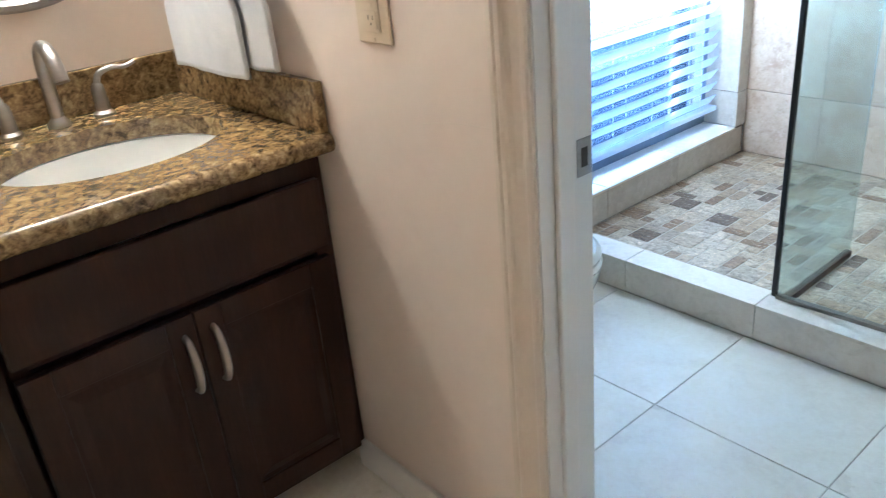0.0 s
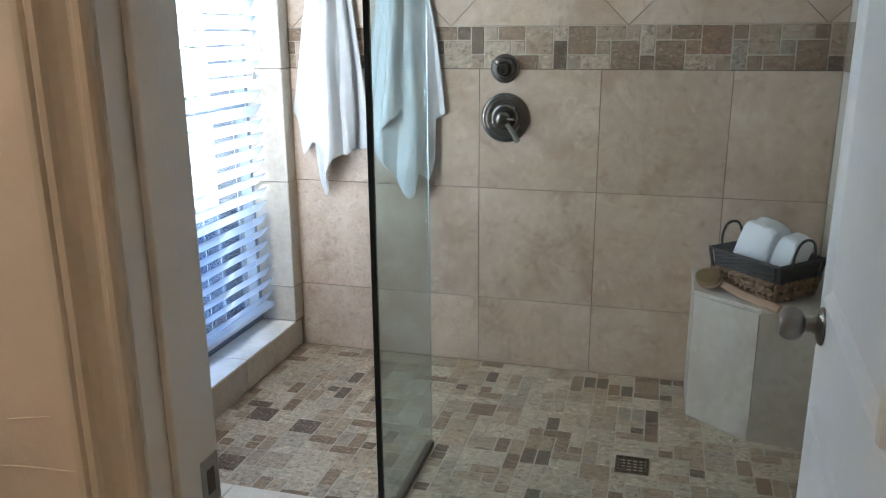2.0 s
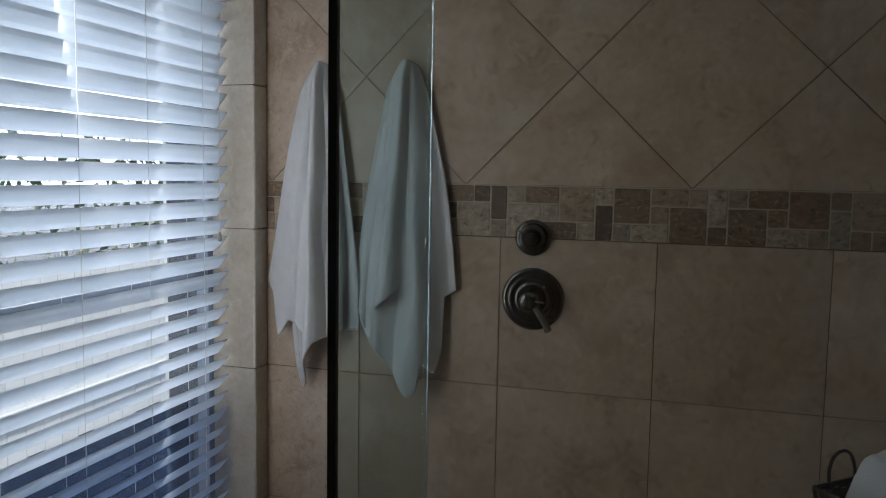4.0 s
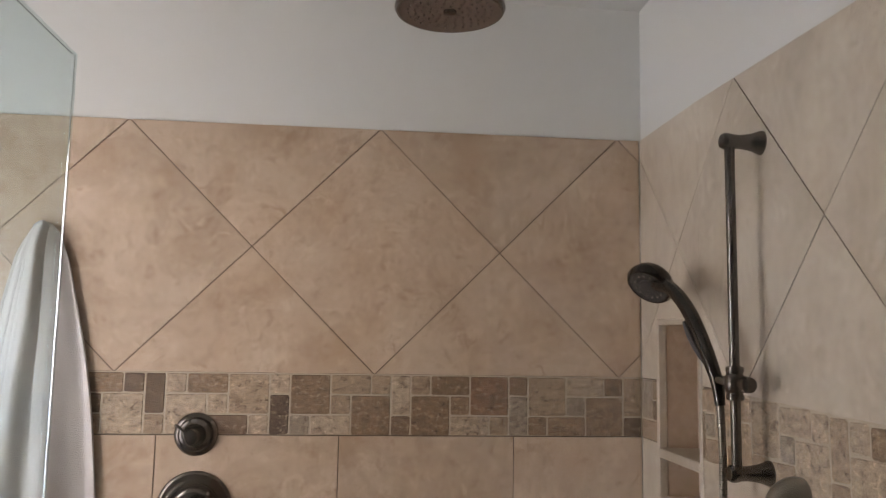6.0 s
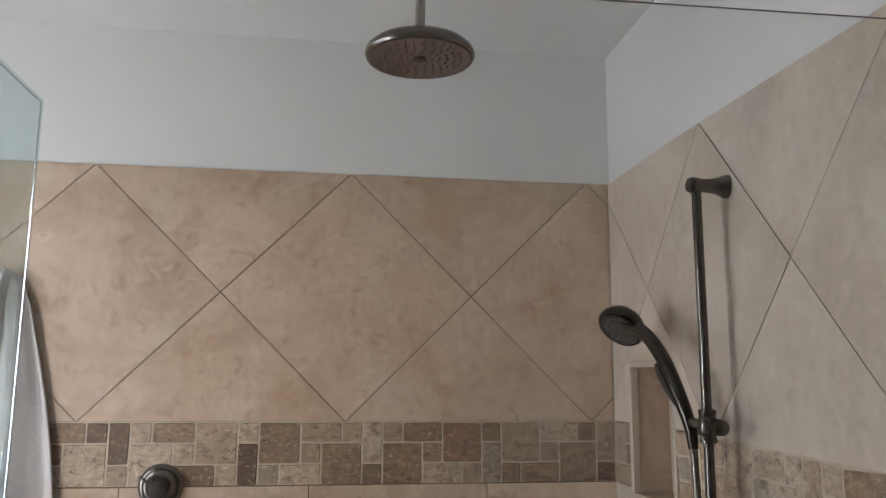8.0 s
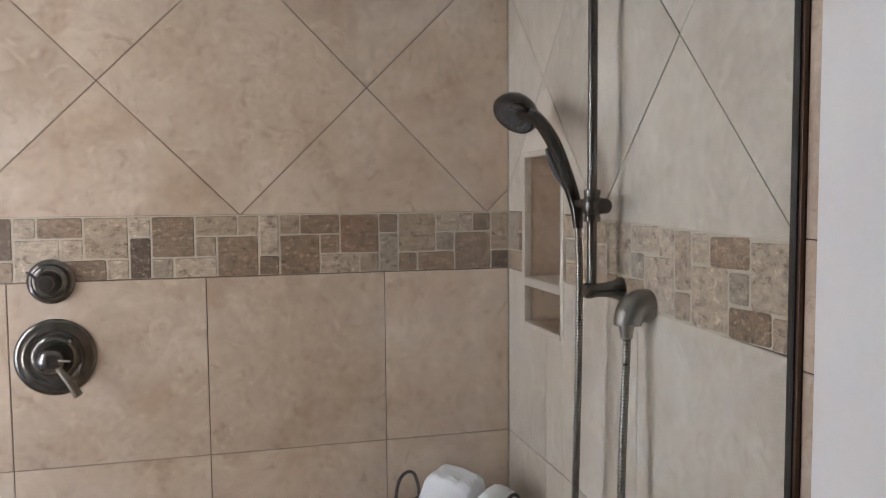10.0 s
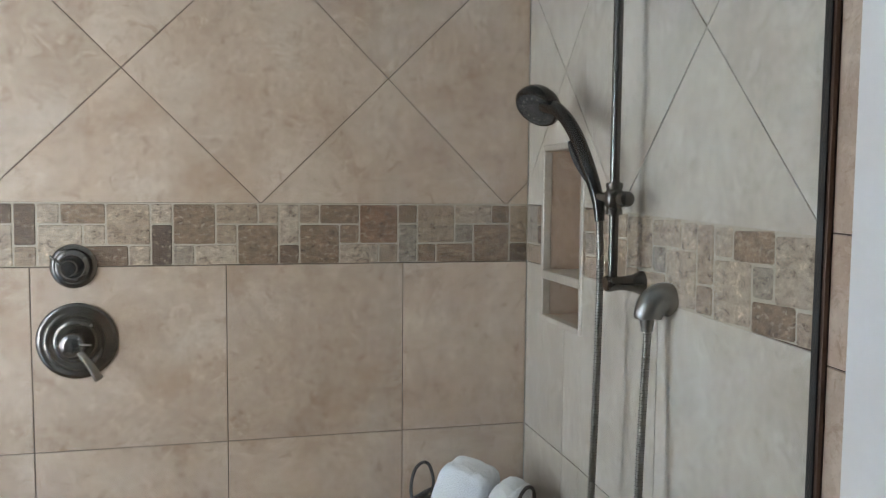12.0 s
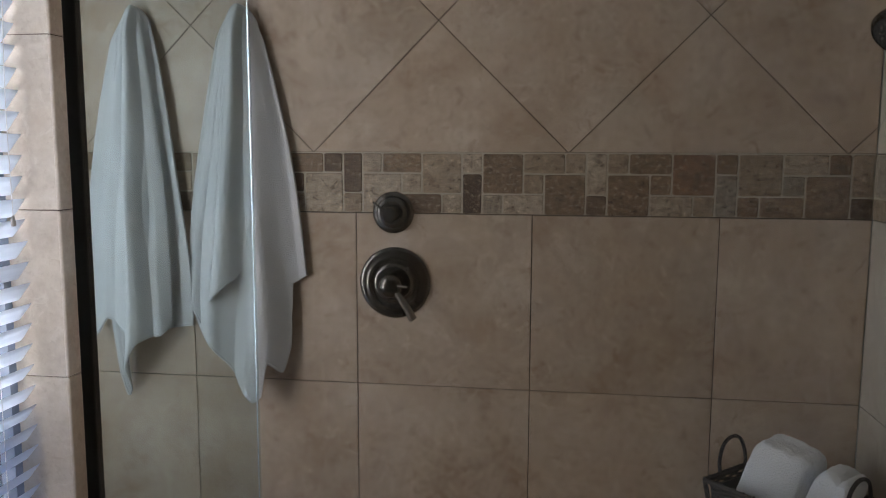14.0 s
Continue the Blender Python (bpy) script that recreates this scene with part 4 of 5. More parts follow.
brush = thing("bath_brush", (.890, -.240, BT), "wooden bath brush with tan bristles lying on the bench", "brush")
brush.rotation_euler = (0, 0, radians(-48))
tip = pose(0, 0, .008, 30, 0, 0)
bm = lathe([(0, .014), (.032, .014), (.040, .019), (.0425, .026), (.040, .032), (0, .033)], 32, tip @ Matrix.Diagonal((1.22, .95, 1, 1)))
part("head", bm, WOODL, brush, "", True)
bm = lathe([(.037, .030), (.0385, .038), (.037, .043), (.028, .045), (0, .046)], 28, tip @ Matrix.Diagonal((1.2, .92, 1, 1)))
for i in range(420):
    a, q = i * 2.39996, .0375 * math.sqrt(i / 420)
    p = Vector((1.2 * q * math.cos(a), .92 * q * math.sin(a), 0))
    add_tube(bm, [tip @ (p + Vector((0, 0, .038))), tip @ (p * 1.05 + Vector((0, 0, .049 + .002 * math.sin(i * 7.3))))], .0017, 4)
bmesh.ops.recalc_face_normals(bm, faces=bm.faces)
part("bristles", bm, BRISTLE, brush, "tan bristle tuft")
hp = smooth_path([(.042, 0, .026), (.075, 0, .021), (.14, 0, .013), (.255, 0, .0105), (.290, 0, .0100)], 6)
handle = part("handle", tube(hp, lambda s: .0145 * (.82 + .30 * s), 12, .42), WOODL, brush, "", True)
for x, z in ((.155, .0196), (.272, .0166)):
    part("hole", lathe([(0, .0006), (.0036, .0006), (.0036, 0)], 12, pose(x, 0, z)), SLOT, handle)

# ---- valves on the back wall ----
facing = pose(0, 0, 0, 90, 0, 0)   # turns z to point out of the back wall


def on_back(x, z):
    return pose(x, 0, z, 90, 0, 0)


valve = thing("shower_valve", (.104, 0, 1.021), "round dark pewter shower valve with a lever handle", "valve")
part("escutcheon", lathe([(0, 0), (.094, 0), (.0945, .004), (.090, .009), (.083, .0105), (.078, .0095), (.072, .012), (.064, .0125), (.058, .009), (.050, .010), (.044, .016), (0, .016)], 56, facing), BRONZE, valve, "", True)
part("hub", lathe([(.030, .016), (.031, .034), (.028, .040), (.026, .052), (.030, .056), (.031, .066), (.026, .074), (.014, .078), (0, .079)], 32, facing), BRONZE, valve, "", True)
lev = [(0.004, -.066, -.004), (.022, -.070, -.022), (.044, -.074, -.052), (.056, -.073, -.074), (.060, -.071, -.082)]
part("lever", tube(smooth_path(lev, 6), lambda s: .0070 + .0055 * s - .006 * max(0, s - .85), 12, .8), STEEL, valve, "flared lever handle", True)
part("screw", lathe([(.004, .0158), (.004, .018), (0, .018)], 12, pose(.035, 0, .040) @ facing), NICKEL, valve)
part("temperature_pin", tube([(.02, -.075, .004), (.046, -.078, .002)], .0025, 8), NICKEL, valve)
div = thing("diverter_valve", (.100, 0, 1.206), "small round dark pewter diverter knob", "valve")
part("escutcheon", lathe([(0, 0), (.054, 0), (.0545, .004), (.050, .010), (.044, .012), (.040, .010), (.034, .012), (.028, .020), (0, .020)], 48, facing), BRONZE, div, "", True)
part("knob", lathe([(.021, .020), (.022, .034), (.019, .040), (.020, .052), (.017, .060), (0, .062)], 28, facing), BRONZE, div, "", True)
part("pointer", tube([(-.012, -.050, .006), (-.030, -.052, .020), (-.043, -.050, .029)], lambda s: .0042 - .001 * s, 10), BRONZE, div, "", True)

# ---- rain shower on its ceiling arm ----
rain = thing("rain_shower_head", (.661, -.66, CEIL), "round bronze rain shower head on a ceiling arm", "shower head")
part("arm", lathe([(.010, 0), (.010, -.255), (.013, -.258), (.013, -.276), (.010, -.280)], 20), NICKEL, rain, "", True)
part("flange", lathe([(.032, 0), (.031, -.006), (.022, -.012), (.011, -.014)], 28), BRONZE, rain, "", True)
part("dish", lathe([(0.0110, -0.2760), (0.0212, -0.2820), (0.0636, -0.2880), (0.0933, -0.2960), (0.1049, -0.3070), (0.1065, -0.3160), (0.1028, -0.3220), (0.0980, -0.3230)], 64), BRONZE, rain, "dark domed dish", True)
part("spray_face", lathe([(0.0980, -0.3225), (0.0933, -0.3200), (0, -0.3200)], 64), FACE, rain, "brown spray face with nozzles", True)
part("hub", lathe([(0.0130, -0.3198), (0.0120, -0.3250), (.006, -.3265), (0, -.3265)], 20), BRONZE, rain, "", True)
nozz = lathe([(0.0024, -0.3195), (0.0019, -0.3235), (0, -0.3240)], 8)
first = part("nozzle", nozz, FACE, rain)
k = 0
for ring, n in ((.024, 8), (.038, 14), (.053, 18), (.067, 24), (.080, 28)):
    for i in range(n):
        q = first if k == 0 else new("nozzle", first.data)
        k += 1
        a = 2 * math.pi * i / n + ring * 31
        q.parent, q.location = rain, (ring * math.cos(a), ring * math.sin(a), 0)

# ---- hand shower on its slide bar ----
RY = -.672
bar = thing("slide_bar", (RIGHT, RY, 1.22), "dark pewter slide bar with a sliding holder", "shower bar")
BXO = -.064
part("rail", lathe([(.0095, -.005), (.0095, .632)], 20, pose(BXO, 0, 0)), DARKB, bar, "", True)
sidew = pose(0, 0, 0, 0, -90, 0)
for zz in (0, .628):
    part("wall_post", lathe([(.024, 0), (.0235, .004), (.017, .020), (.0135, .045), (.0145, .060), (.0165, .066), (.0165, .074), (.013, .080), (0, .081)], 28, pose(0, 0, zz) @ sidew), DARKB, bar, "flared wall post", True)
SZ = .165
part("slider", lathe([(.012, -.032), (.0165, -.030), (.0165, -.022), (.0145, -.018), (.019, -.012), (.019, .012), (.0145, .018), (.0165, .022), (.0165, .030), (.012, .032)], 24, pose(BXO, 0, SZ)), DARKB, bar, "holder collar", True)
part("slider_knob", lathe([(.007, 0), (.007, .022), (.0145, .025), (.0155, .034), (.0145, .044), (.010, .047), (0, .047)], 20, pose(BXO, -.012, SZ, 90, 0, 0)), DARKB, bar, "", True)
part("holder_arm", tube([(BXO, .012, SZ), (BXO - .006, .030, SZ + .002), (BXO - .010, .044, SZ + .004)], .0105, 14), DARKB, bar, "", True)

hs = thing("hand_shower", (RIGHT + BXO - .012, RY + .050, 1.22 + SZ), "dark hand shower in its holder, with a hose", "hand shower")
hpts = smooth_path([(0.003, -.006, -.045), (0, 0, 0), (-.009, .034, .070), (-.017, .083, .136), (-.026, .143, .184), (-.036, .205, .204)], 6)
part("grip", tube(hpts, lambda s: .0098 + .0035 * math.sin(3.14 * min(1, s * 1.2)) + .0075 * s * s, 18), BLACKM, hs, "", True)
nrm = Vector((-.60, -.34, -.72)).normalized()
hm = Matrix.Translation((-.044, .226, .206)) @ nrm.to_track_quat("Z", "Y").to_matrix().to_4x4()
part("spray_head", lathe([(0, -.034), (.024, -.031), (.044, -.020), (.053, -.004), (.0545, .008), (.050, .015), (.045, .0155)], 36, hm), BLACKM, hs, "", True)
part("spray_face", lathe([(.045, .0155), (.041, .0130), (.022, .0130), (.020, .0165), (0, .0165)], 36, hm), RUBBER, hs, "black spray face", True)
for i in range(14):
    a = 2 * math.pi * i / 14
    part("nozzle", lathe([(.0022, .012), (.0018, .016), (0, .0165)], 6, hm @ pose(.032 * math.cos(a), .032 * math.sin(a), 0)), NICKEL, hs)
part("grip_pad", tube(smooth_path([(-.012, .028, .036), (-.020, .056, .078), (-.026, .088, .116)], 5), lambda s: .0125 * math.sin(.4 + 2.3 * s), 10, .8), RUBBER, hs, "black grip inset", True)
ehx, ehy, ehz = RIGHT - .045, -.782, 1.155
o = hs.location
hose = smooth_path([(.003, -.006, -.045), (.004, -.010, -.16), (.003, -.006, -.40), (.0, .004, -.72), (.003, .012, -1.02), (.006, -.03, -1.15), (.010, -.09, -1.185), (.012, -.16, -1.12), (.012, -.185, -.9), (.012, -.178, -.55), (ehx - o[0], ehy - o[1], ehz - .01 - o[2])], 12)
part("hose", tube(hose, lambda s: .0072, 10), STEEL, hs, "ribbed metal hose", True)
bm = bmesh.new()
for a, b in zip(hose, hose[1:]):
    n = max(1, int((b - a).length / .006))
    q = (b - a).to_track_quat("Z", "Y").to_matrix().to_4x4()
    for i in range(n):
        add_lathe(bm, [(.0070, -.0016), (.0082, 0), (.0070, .0016)], 8, Matrix.Translation(a.lerp(b, i / n)) @ q)
part("hose_ribs", bm, STEEL, hs, "", True)
elbow = thing("hose_outlet", (RIGHT, -.782, 1.20), "dark pewter wall elbow for the shower hose", "hose elbow")
part("cone", tube(smooth_path([(0, 0, 0), (-.018, 0, .004), (-.036, 0, -.006), (-.045, 0, -.026), (-.046, 0, -.032)], 6), lambda s: .031 - .0065 * s - .003 * s ** 6, 28), STEEL, elbow, "", True)
part("nut", lathe([(.010, -.030), (.0135, -.033), (.0135, -.043), (.0115, -.046), (.0115, -.056), (.008, -.058)], 12, pose(-.046, 0, 0)), STEEL, elbow, "", True)

# ---- drain ----
drain = thing("floor_drain", (.662, -.690, 0), "square dark metal floor drain grate", "drain")
part("frame", boxes(((-.052, -.052, -.006), (.052, -.044, .0025)), ((-.052, .044, -.006), (.052, .052, .0025)), ((-.052, -.044, -.006), (-.044, .044, .0025)), ((.044, -.044, -.006), (.052, .044, .0025))), BRONZE, drain)
part("pit", box((-.044, -.044, -.0035), (.044, .044, -.0025)), BLACK, drain)
for i in range(5):
    q = -.0365 + i * .01825
    part("grate_bar", box((-.044, q - .0028, -.0024), (.044, q + .0028, .0015)), BRONZE, drain)
    part("grate_bar", box((q - .0035, -.044, -.0023), (q + .0035, .044, .0012)), BRONZE, drain)


# ---- towels on hooks ----
def cloth_layer(th, name, lobes, width, seed, lean, depth, front, top):
    """One hanging layer: folds fan out from the hook and end in corners; lobes give the lower edge."""
    rng = random.Random(seed)
    U, V = 120, 60
    bm = bmesh.new()
    ph = [rng.uniform(0, 6.28) for _ in range(6)]
    grid = []
    for i in range(U + 1):
        u = i / U * 2 - 1
        bottom = lobes[-1][1]
        for (a, da), (b, db) in zip(lobes, lobes[1:]):
            if a <= u <= b:
                k = (u - a) / (b - a)
                k = k * .6 + .4 * k * k * (3 - 2 * k)
                bottom = da + (db - da) * k
                break
        col = []
        for j in range(V + 1):
            drop = bottom * j / V
            k = min(1, drop / .95)
            wide = top + (width - top) * (1 - (1 - k) ** 1.75)
            xx = u * wide + lean * k
            fold = .62 * math.sin(u * 3.0 + ph[0] + .5 * k) + .62 * (abs(math.sin(u * 3.4 + ph[1] + .7 * k)) ** 1.4 * 2 - 1) * (.7 + .3 * math.sin(u * 2 + ph[5])) + .40 * noise.noise((u * 2.6 + seed, drop * 1.4, 0)) + .09 * noise.noise((u * 5 + seed, drop * 4.5, 3)) + .02 * noise.noise((u * 9 + seed, drop * 11, 7))
            env = 1 - .6 * u * u
            yy = -.022 - front - depth * (.40 + .25 * k) * env - fold * (.014 + .030 * k) * (.35 + .65 * env)
            cap = max(0, 1 - drop / .09)
            yy *= 1 - .5 * cap * cap
            zz = -drop + .010 - .040 * cap * abs(u) ** 2.2 + .006 * math.sin(u * 7 + ph[3]) * k
            xx += .007 * math.sin(zz * 9 + ph[4] + u * 4) * k
            col.append(bm.verts.new((xx, min(yy, -.006), zz)))
        grid.append(col)
    hem = [c[-1].co.copy() + Vector((0, 0, .003)) for c in grid]
    for i in range(U):
        for j in range(V):
            bm.faces.new((grid[i][j], grid[i + 1][j], grid[i + 1][j + 1], grid[i][j + 1]))
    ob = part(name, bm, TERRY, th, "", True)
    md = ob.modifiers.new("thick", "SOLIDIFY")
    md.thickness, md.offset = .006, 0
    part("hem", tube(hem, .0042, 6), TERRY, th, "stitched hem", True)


def hung_towel(x, z, layers, label):
    th = thing("bath_towel", (x, 0, z), label, "towel", "towels hung on the wall")
    part("hook", tube(smooth_path([(0, .0, -.05), (0, -.015, -.055), (0, -.022, -.045), (0, -.022, -.03)], 5), .005, 8), BRONZE, th)
    for name, lobes, width, seed, lean, depth, front, top in layers:
        cloth_layer(th, name, lobes, width, seed, lean, depth, front, top)


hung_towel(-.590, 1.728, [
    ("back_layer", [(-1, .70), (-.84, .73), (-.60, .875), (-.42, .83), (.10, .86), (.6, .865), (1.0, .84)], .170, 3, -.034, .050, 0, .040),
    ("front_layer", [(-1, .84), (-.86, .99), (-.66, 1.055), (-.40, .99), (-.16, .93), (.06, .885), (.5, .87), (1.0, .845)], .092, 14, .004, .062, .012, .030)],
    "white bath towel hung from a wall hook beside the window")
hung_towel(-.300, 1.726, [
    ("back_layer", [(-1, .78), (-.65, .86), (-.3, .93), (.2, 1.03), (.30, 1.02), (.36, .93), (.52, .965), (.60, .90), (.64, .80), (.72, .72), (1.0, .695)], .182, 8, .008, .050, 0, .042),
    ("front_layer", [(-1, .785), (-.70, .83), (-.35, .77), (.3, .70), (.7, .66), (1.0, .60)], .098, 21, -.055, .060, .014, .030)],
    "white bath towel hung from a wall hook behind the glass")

# ---- bathroom door, open ----
door = thing("bathroom_door", (.934, -2.222, FLOOR + .008), "white moulded panel door standing open", "door")
door.rotation_euler = (0, 0, radians(90 - 3.6))
DW, DT, DHH = .658, .035, 1.95
# local: x along the leaf, y through its thickness, visible face at y = +
part("leaf", box((0, -DT + .0, 0), (DW, -.0005, DHH), .002), DOORP, door)


def panel(x0, x1, z0, z1):
    bm = bmesh.new()
    r = [(0, -.0008), (.003, .008), (.007, .0115), (.012, .0120), (.017, .0100), (.026, .0035), (.034, .0008), (.040, .0045), (.046, .0050)]
    loops = []
    for d, h in r:
        loops.append([bm.verts.new((x, h, z)) for x, z in ((x0 + d, z0 + d), (x1 - d, z0 + d), (x1 - d, z1 - d), (x0 + d, z1 - d))])
    for a, b in zip(loops, loops[1:]):
        for i in range(4):
            bm.faces.new((a[i], a[(i + 1) % 4], b[(i + 1) % 4], b[i]))
    bm.faces.new(loops[-1])
    bmesh.ops.recalc_face_normals(bm, faces=bm.faces)
    return bm


for x0, x1 in ((.055, .560),):
    for z0, z1 in ((.18, .775), (.960, 1.84)):
        part("panel", panel(x0, x1, z0, z1), DOORP, door, "raised moulded panel")
knob = part("knob", lathe([(.033, 0), (.0335, .003), (.030, .007), (.017, .011), (.0125, .018), (.012, .028), (.0165, .030), (.0240, .035), (.0280, .042), (.0292, .050), (.0282, .058), (.0250, .065), (.0190, .0695), (.0165, .0690), (0, .0700)], 32, pose(DW - .062, 0, .906, -90, 0, 0)), STEEL, door, "satin nickel door knob", True)
part("knob", lathe([(.033, 0), (.030, .007), (.0125, .018), (.012, .028), (.026, .038), (.0305, .048), (.024, .066), (0, .0695)], 32, pose(DW - .062, -DT, .906, 90, 0, 0)), STEEL, door, "satin nickel door knob", True)
part("latch_plate", box((DW - .0005, -.029, .878), (DW + .0012, -.006, .935)), NICKEL, door)
for zz in (.2, 1.0, 1.75):
    part("hinge", lathe([(.006, zz), (.006, zz + .09)], 12, pose(-.004, .003, 0)), NICKEL, door)

# ---- vanity ----
VY0, VY1 = -2.415, -3.085
CF, CBK, CT = -.408, -1.03, .815
sink_base = thing("sink_base_cabinet", (-.68, -2.75, FLOOR), "espresso stained wooden sink cabinet with two doors", "cabinet")


def cab_door(w, h):
    """A raised-panel front facing +x: frame and inner panel in one leaf."""
    bm = bmesh.new()
    add_box(bm, (0, 0, 0), (.012, w, h))
    f = .055
    for lo, hi in (((.012, 0, 0), (.020, f, h)), ((.012, w - f, 0), (.020, w, h)), ((.012, f, 0), (.020, w - f, f)), ((.012, f, h - f), (.020, w - f, h))):
        add_box(bm, lo, hi, .0025)
    r = [(f, .0122), (f + .010, .0125), (f + .030, .0195), (f + .034, .0195)]
    loops = [[bm.verts.new((q, y, z)) for y, z in ((d, d), (w - d, d), (w - d, h - d), (d, h - d))] for d, q in r]
    for a, b in zip(loops, loops[1:]):
        for i in range(4):
            bm.faces.new((a[i], a[(i + 1) % 4], b[(i + 1) % 4], b[i]))
    bm.faces.new(loops[-1])
    bmesh.ops.recalc_face_normals(bm, faces=bm.faces)
    return bm


def pull(parent, x, y, z):
    pts = smooth_path([(x, y, z), (x + .020, y, z + .008), (x + .031, y, z + .035), (x + .034, y, z + .062), (x + .031, y, z + .090), (x + .020, y, z + .116), (x, y, z + .124)], 5)
    part("pull", tube(pts, lambda s: .0042 + .0028 * math.sin(3.14 * s), 10, 1.35), NICKEL, parent, "bowed nickel pull", True)


def carcass(par, y0, y1):
    part("body", boxes(((CBK + .003 + .68, y1, .095), (CF + .68 - .020, y0, .60)), ((CBK + .003 + .68, y1, .60), (CF + .68 - .020, y1 + .018, CT - .042 - FLOOR)), ((CBK + .003 + .68, y0 - .018, .60), (CF + .68 - .020, y0, CT - .042 - FLOOR)), ((CBK + .003 + .68, y1, 0), (CF + .68 - .085, y0, .095))), WOODD, par)
    f = CF + .68 - .020
    part("face_frame", boxes(((f, y1, .085), (f + .018, y1 + .040, CT - .042 - FLOOR)), ((f, y0 - .040, .085), (f + .018, y0, CT - .042 - FLOOR)), ((f, y1 + .040, .78), (f + .018, y0 - .040, CT - .042 - FLOOR)),
                             ((f, y1 + .040, .612), (f + .018, y0 - .040, .66)), ((f, y1 + .040, .085), (f + .018, y0 - .040, .125))), WOODD, par)


carcass(sink_base, VY0 + 2.75, VY1 + 2.75)
F = CF + .68 - .001
for y0 in (-.325, -.004):
    d = part("door", cab_door(.318, .515), WOODD, sink_base, "raised-panel cabinet door")
    d.location = (F, y0, .088)
    pull(d, .018, .292 if y0 < -.1 else .030, .350)
q = part("drawer_front", box((0, 0, 0), (.020, .640, .150), .004), WOODD, sink_base, "flat false drawer front")
q.location = (F, -.325, .628)
drawers = thing("drawer_cabinet", (-.68, -3.30, FLOOR), "espresso stained wooden drawer cabinet", "cabinet")
carcass(drawers, .2245, -.25)
for z0, h in ((.105, .235), (.36, .235), (.615, .15)):
    q = part("drawer_front", cab_door(.40, h), WOODD, drawers)
    q.location = (F, -.215, z0)

top = thing("countertop", (-.68, -2.95, CT - .042), "polished brown granite vanity top with backsplash", "countertop")
SX, SY = -.672, -2.735
bm = bmesh.new()
nseg = 56
ring = [(SX + .190 * math.cos(2 * math.pi * i / nseg), SY + .232 * math.sin(2 * math.pi * i / nseg)) for i in range(nseg)]
x0, x1, y0, y1 = CBK + .002, -.358, -3.60, -2.413


def edge_point(c, s):
    """Where a ray from the bowl's middle leaves the counter."""
    k = min(((x1 if c > 0 else x0) - SX) / c if abs(c) > 1e-6 else 9, ((y1 if s > 0 else -3.12) - SY) / s if abs(s) > 1e-6 else 9)
    return SX + c * k, SY + s * k


outer = [edge_point(math.cos(2 * math.pi * i / nseg), math.sin(2 * math.pi * i / nseg)) for i in range(nseg)]
corners = [(x1, y1), (x0, y1), (x0, -3.12), (x1, -3.12)]
for cx, cy in corners:
    i = min(range(nseg), key=lambda q: (outer[q][0] - cx) ** 2 + (outer[q][1] - cy) ** 2)
    outer[i] = (cx, cy)
off = Vector((.68, 2.95, 0))
lay = []
for zz in (0, .042):
    lay.append(([bm.verts.new(Vector((x, y, zz)) + off) for x, y in ring], [bm.verts.new(Vector((x, y, zz)) + off) for x, y in outer]))
for (ri, ro), flip in zip(lay, (0, 1)):
    for i in range(nseg):
        j = (i + 1) % nseg
        bm.faces.new((ri[i], ri[j], ro[j], ro[i]))
for i in range(nseg):
    j = (i + 1) % nseg
    bm.faces.new((lay[0][0][i], lay[0][0][j], lay[1][0][j], lay[1][0][i]))
    bm.faces.new((lay[0][1][i], lay[0][1][j], lay[1][1][j], lay[1][1][i]))
add_box(bm, (x0 + .68, y0 + 2.95, 0), (x1 + .68, -3.12 + 2.95, .042))
bmesh.ops.recalc_face_normals(bm, faces=bm.faces)
part("slab", bm, GRAN, top)
part("front_edge", tube([(x1 + .68 - .004, -3.60 + 2.95, .021), (x1 + .68 - .004, -3.0 + 2.95, .021), (x1 + .68 - .004, y1 + 2.95 + .0005, .021)], .0212, 20), GRAN, top, "rounded granite edge", True)
part("backsplash", box((x0 + .68, y0 + 2.95, .0425), (x0 + .68 + .020, y1 + 2.95, .145), .003), GRAN, top)
part("sidesplash", box((x0 + .68 + .0205, y1 + 2.95 - .020, .0425), (x1 + .68 + .004, y1 + 2.95, .145), .003), GRAN, top)
sink = thing("sink", (SX, SY, CT - .043), "white oval porcelain undermount sink", "sink")
part("bowl", lathe([(1.03, -.001), (1.0, -.004), (.99, -.03), (.93, -.08), (.78, -.125), (.5, -.145), (.12, -.15), (0, -.15)], 56, Matrix.Diagonal((.197, .239, 1, 1))), PORC, sink, "", True)
part("drain_ring", lathe([(.024, -.1495), (.022, -.1465), (.010, -.147), (0, -.148)], 24), NICKEL, sink, "", True)

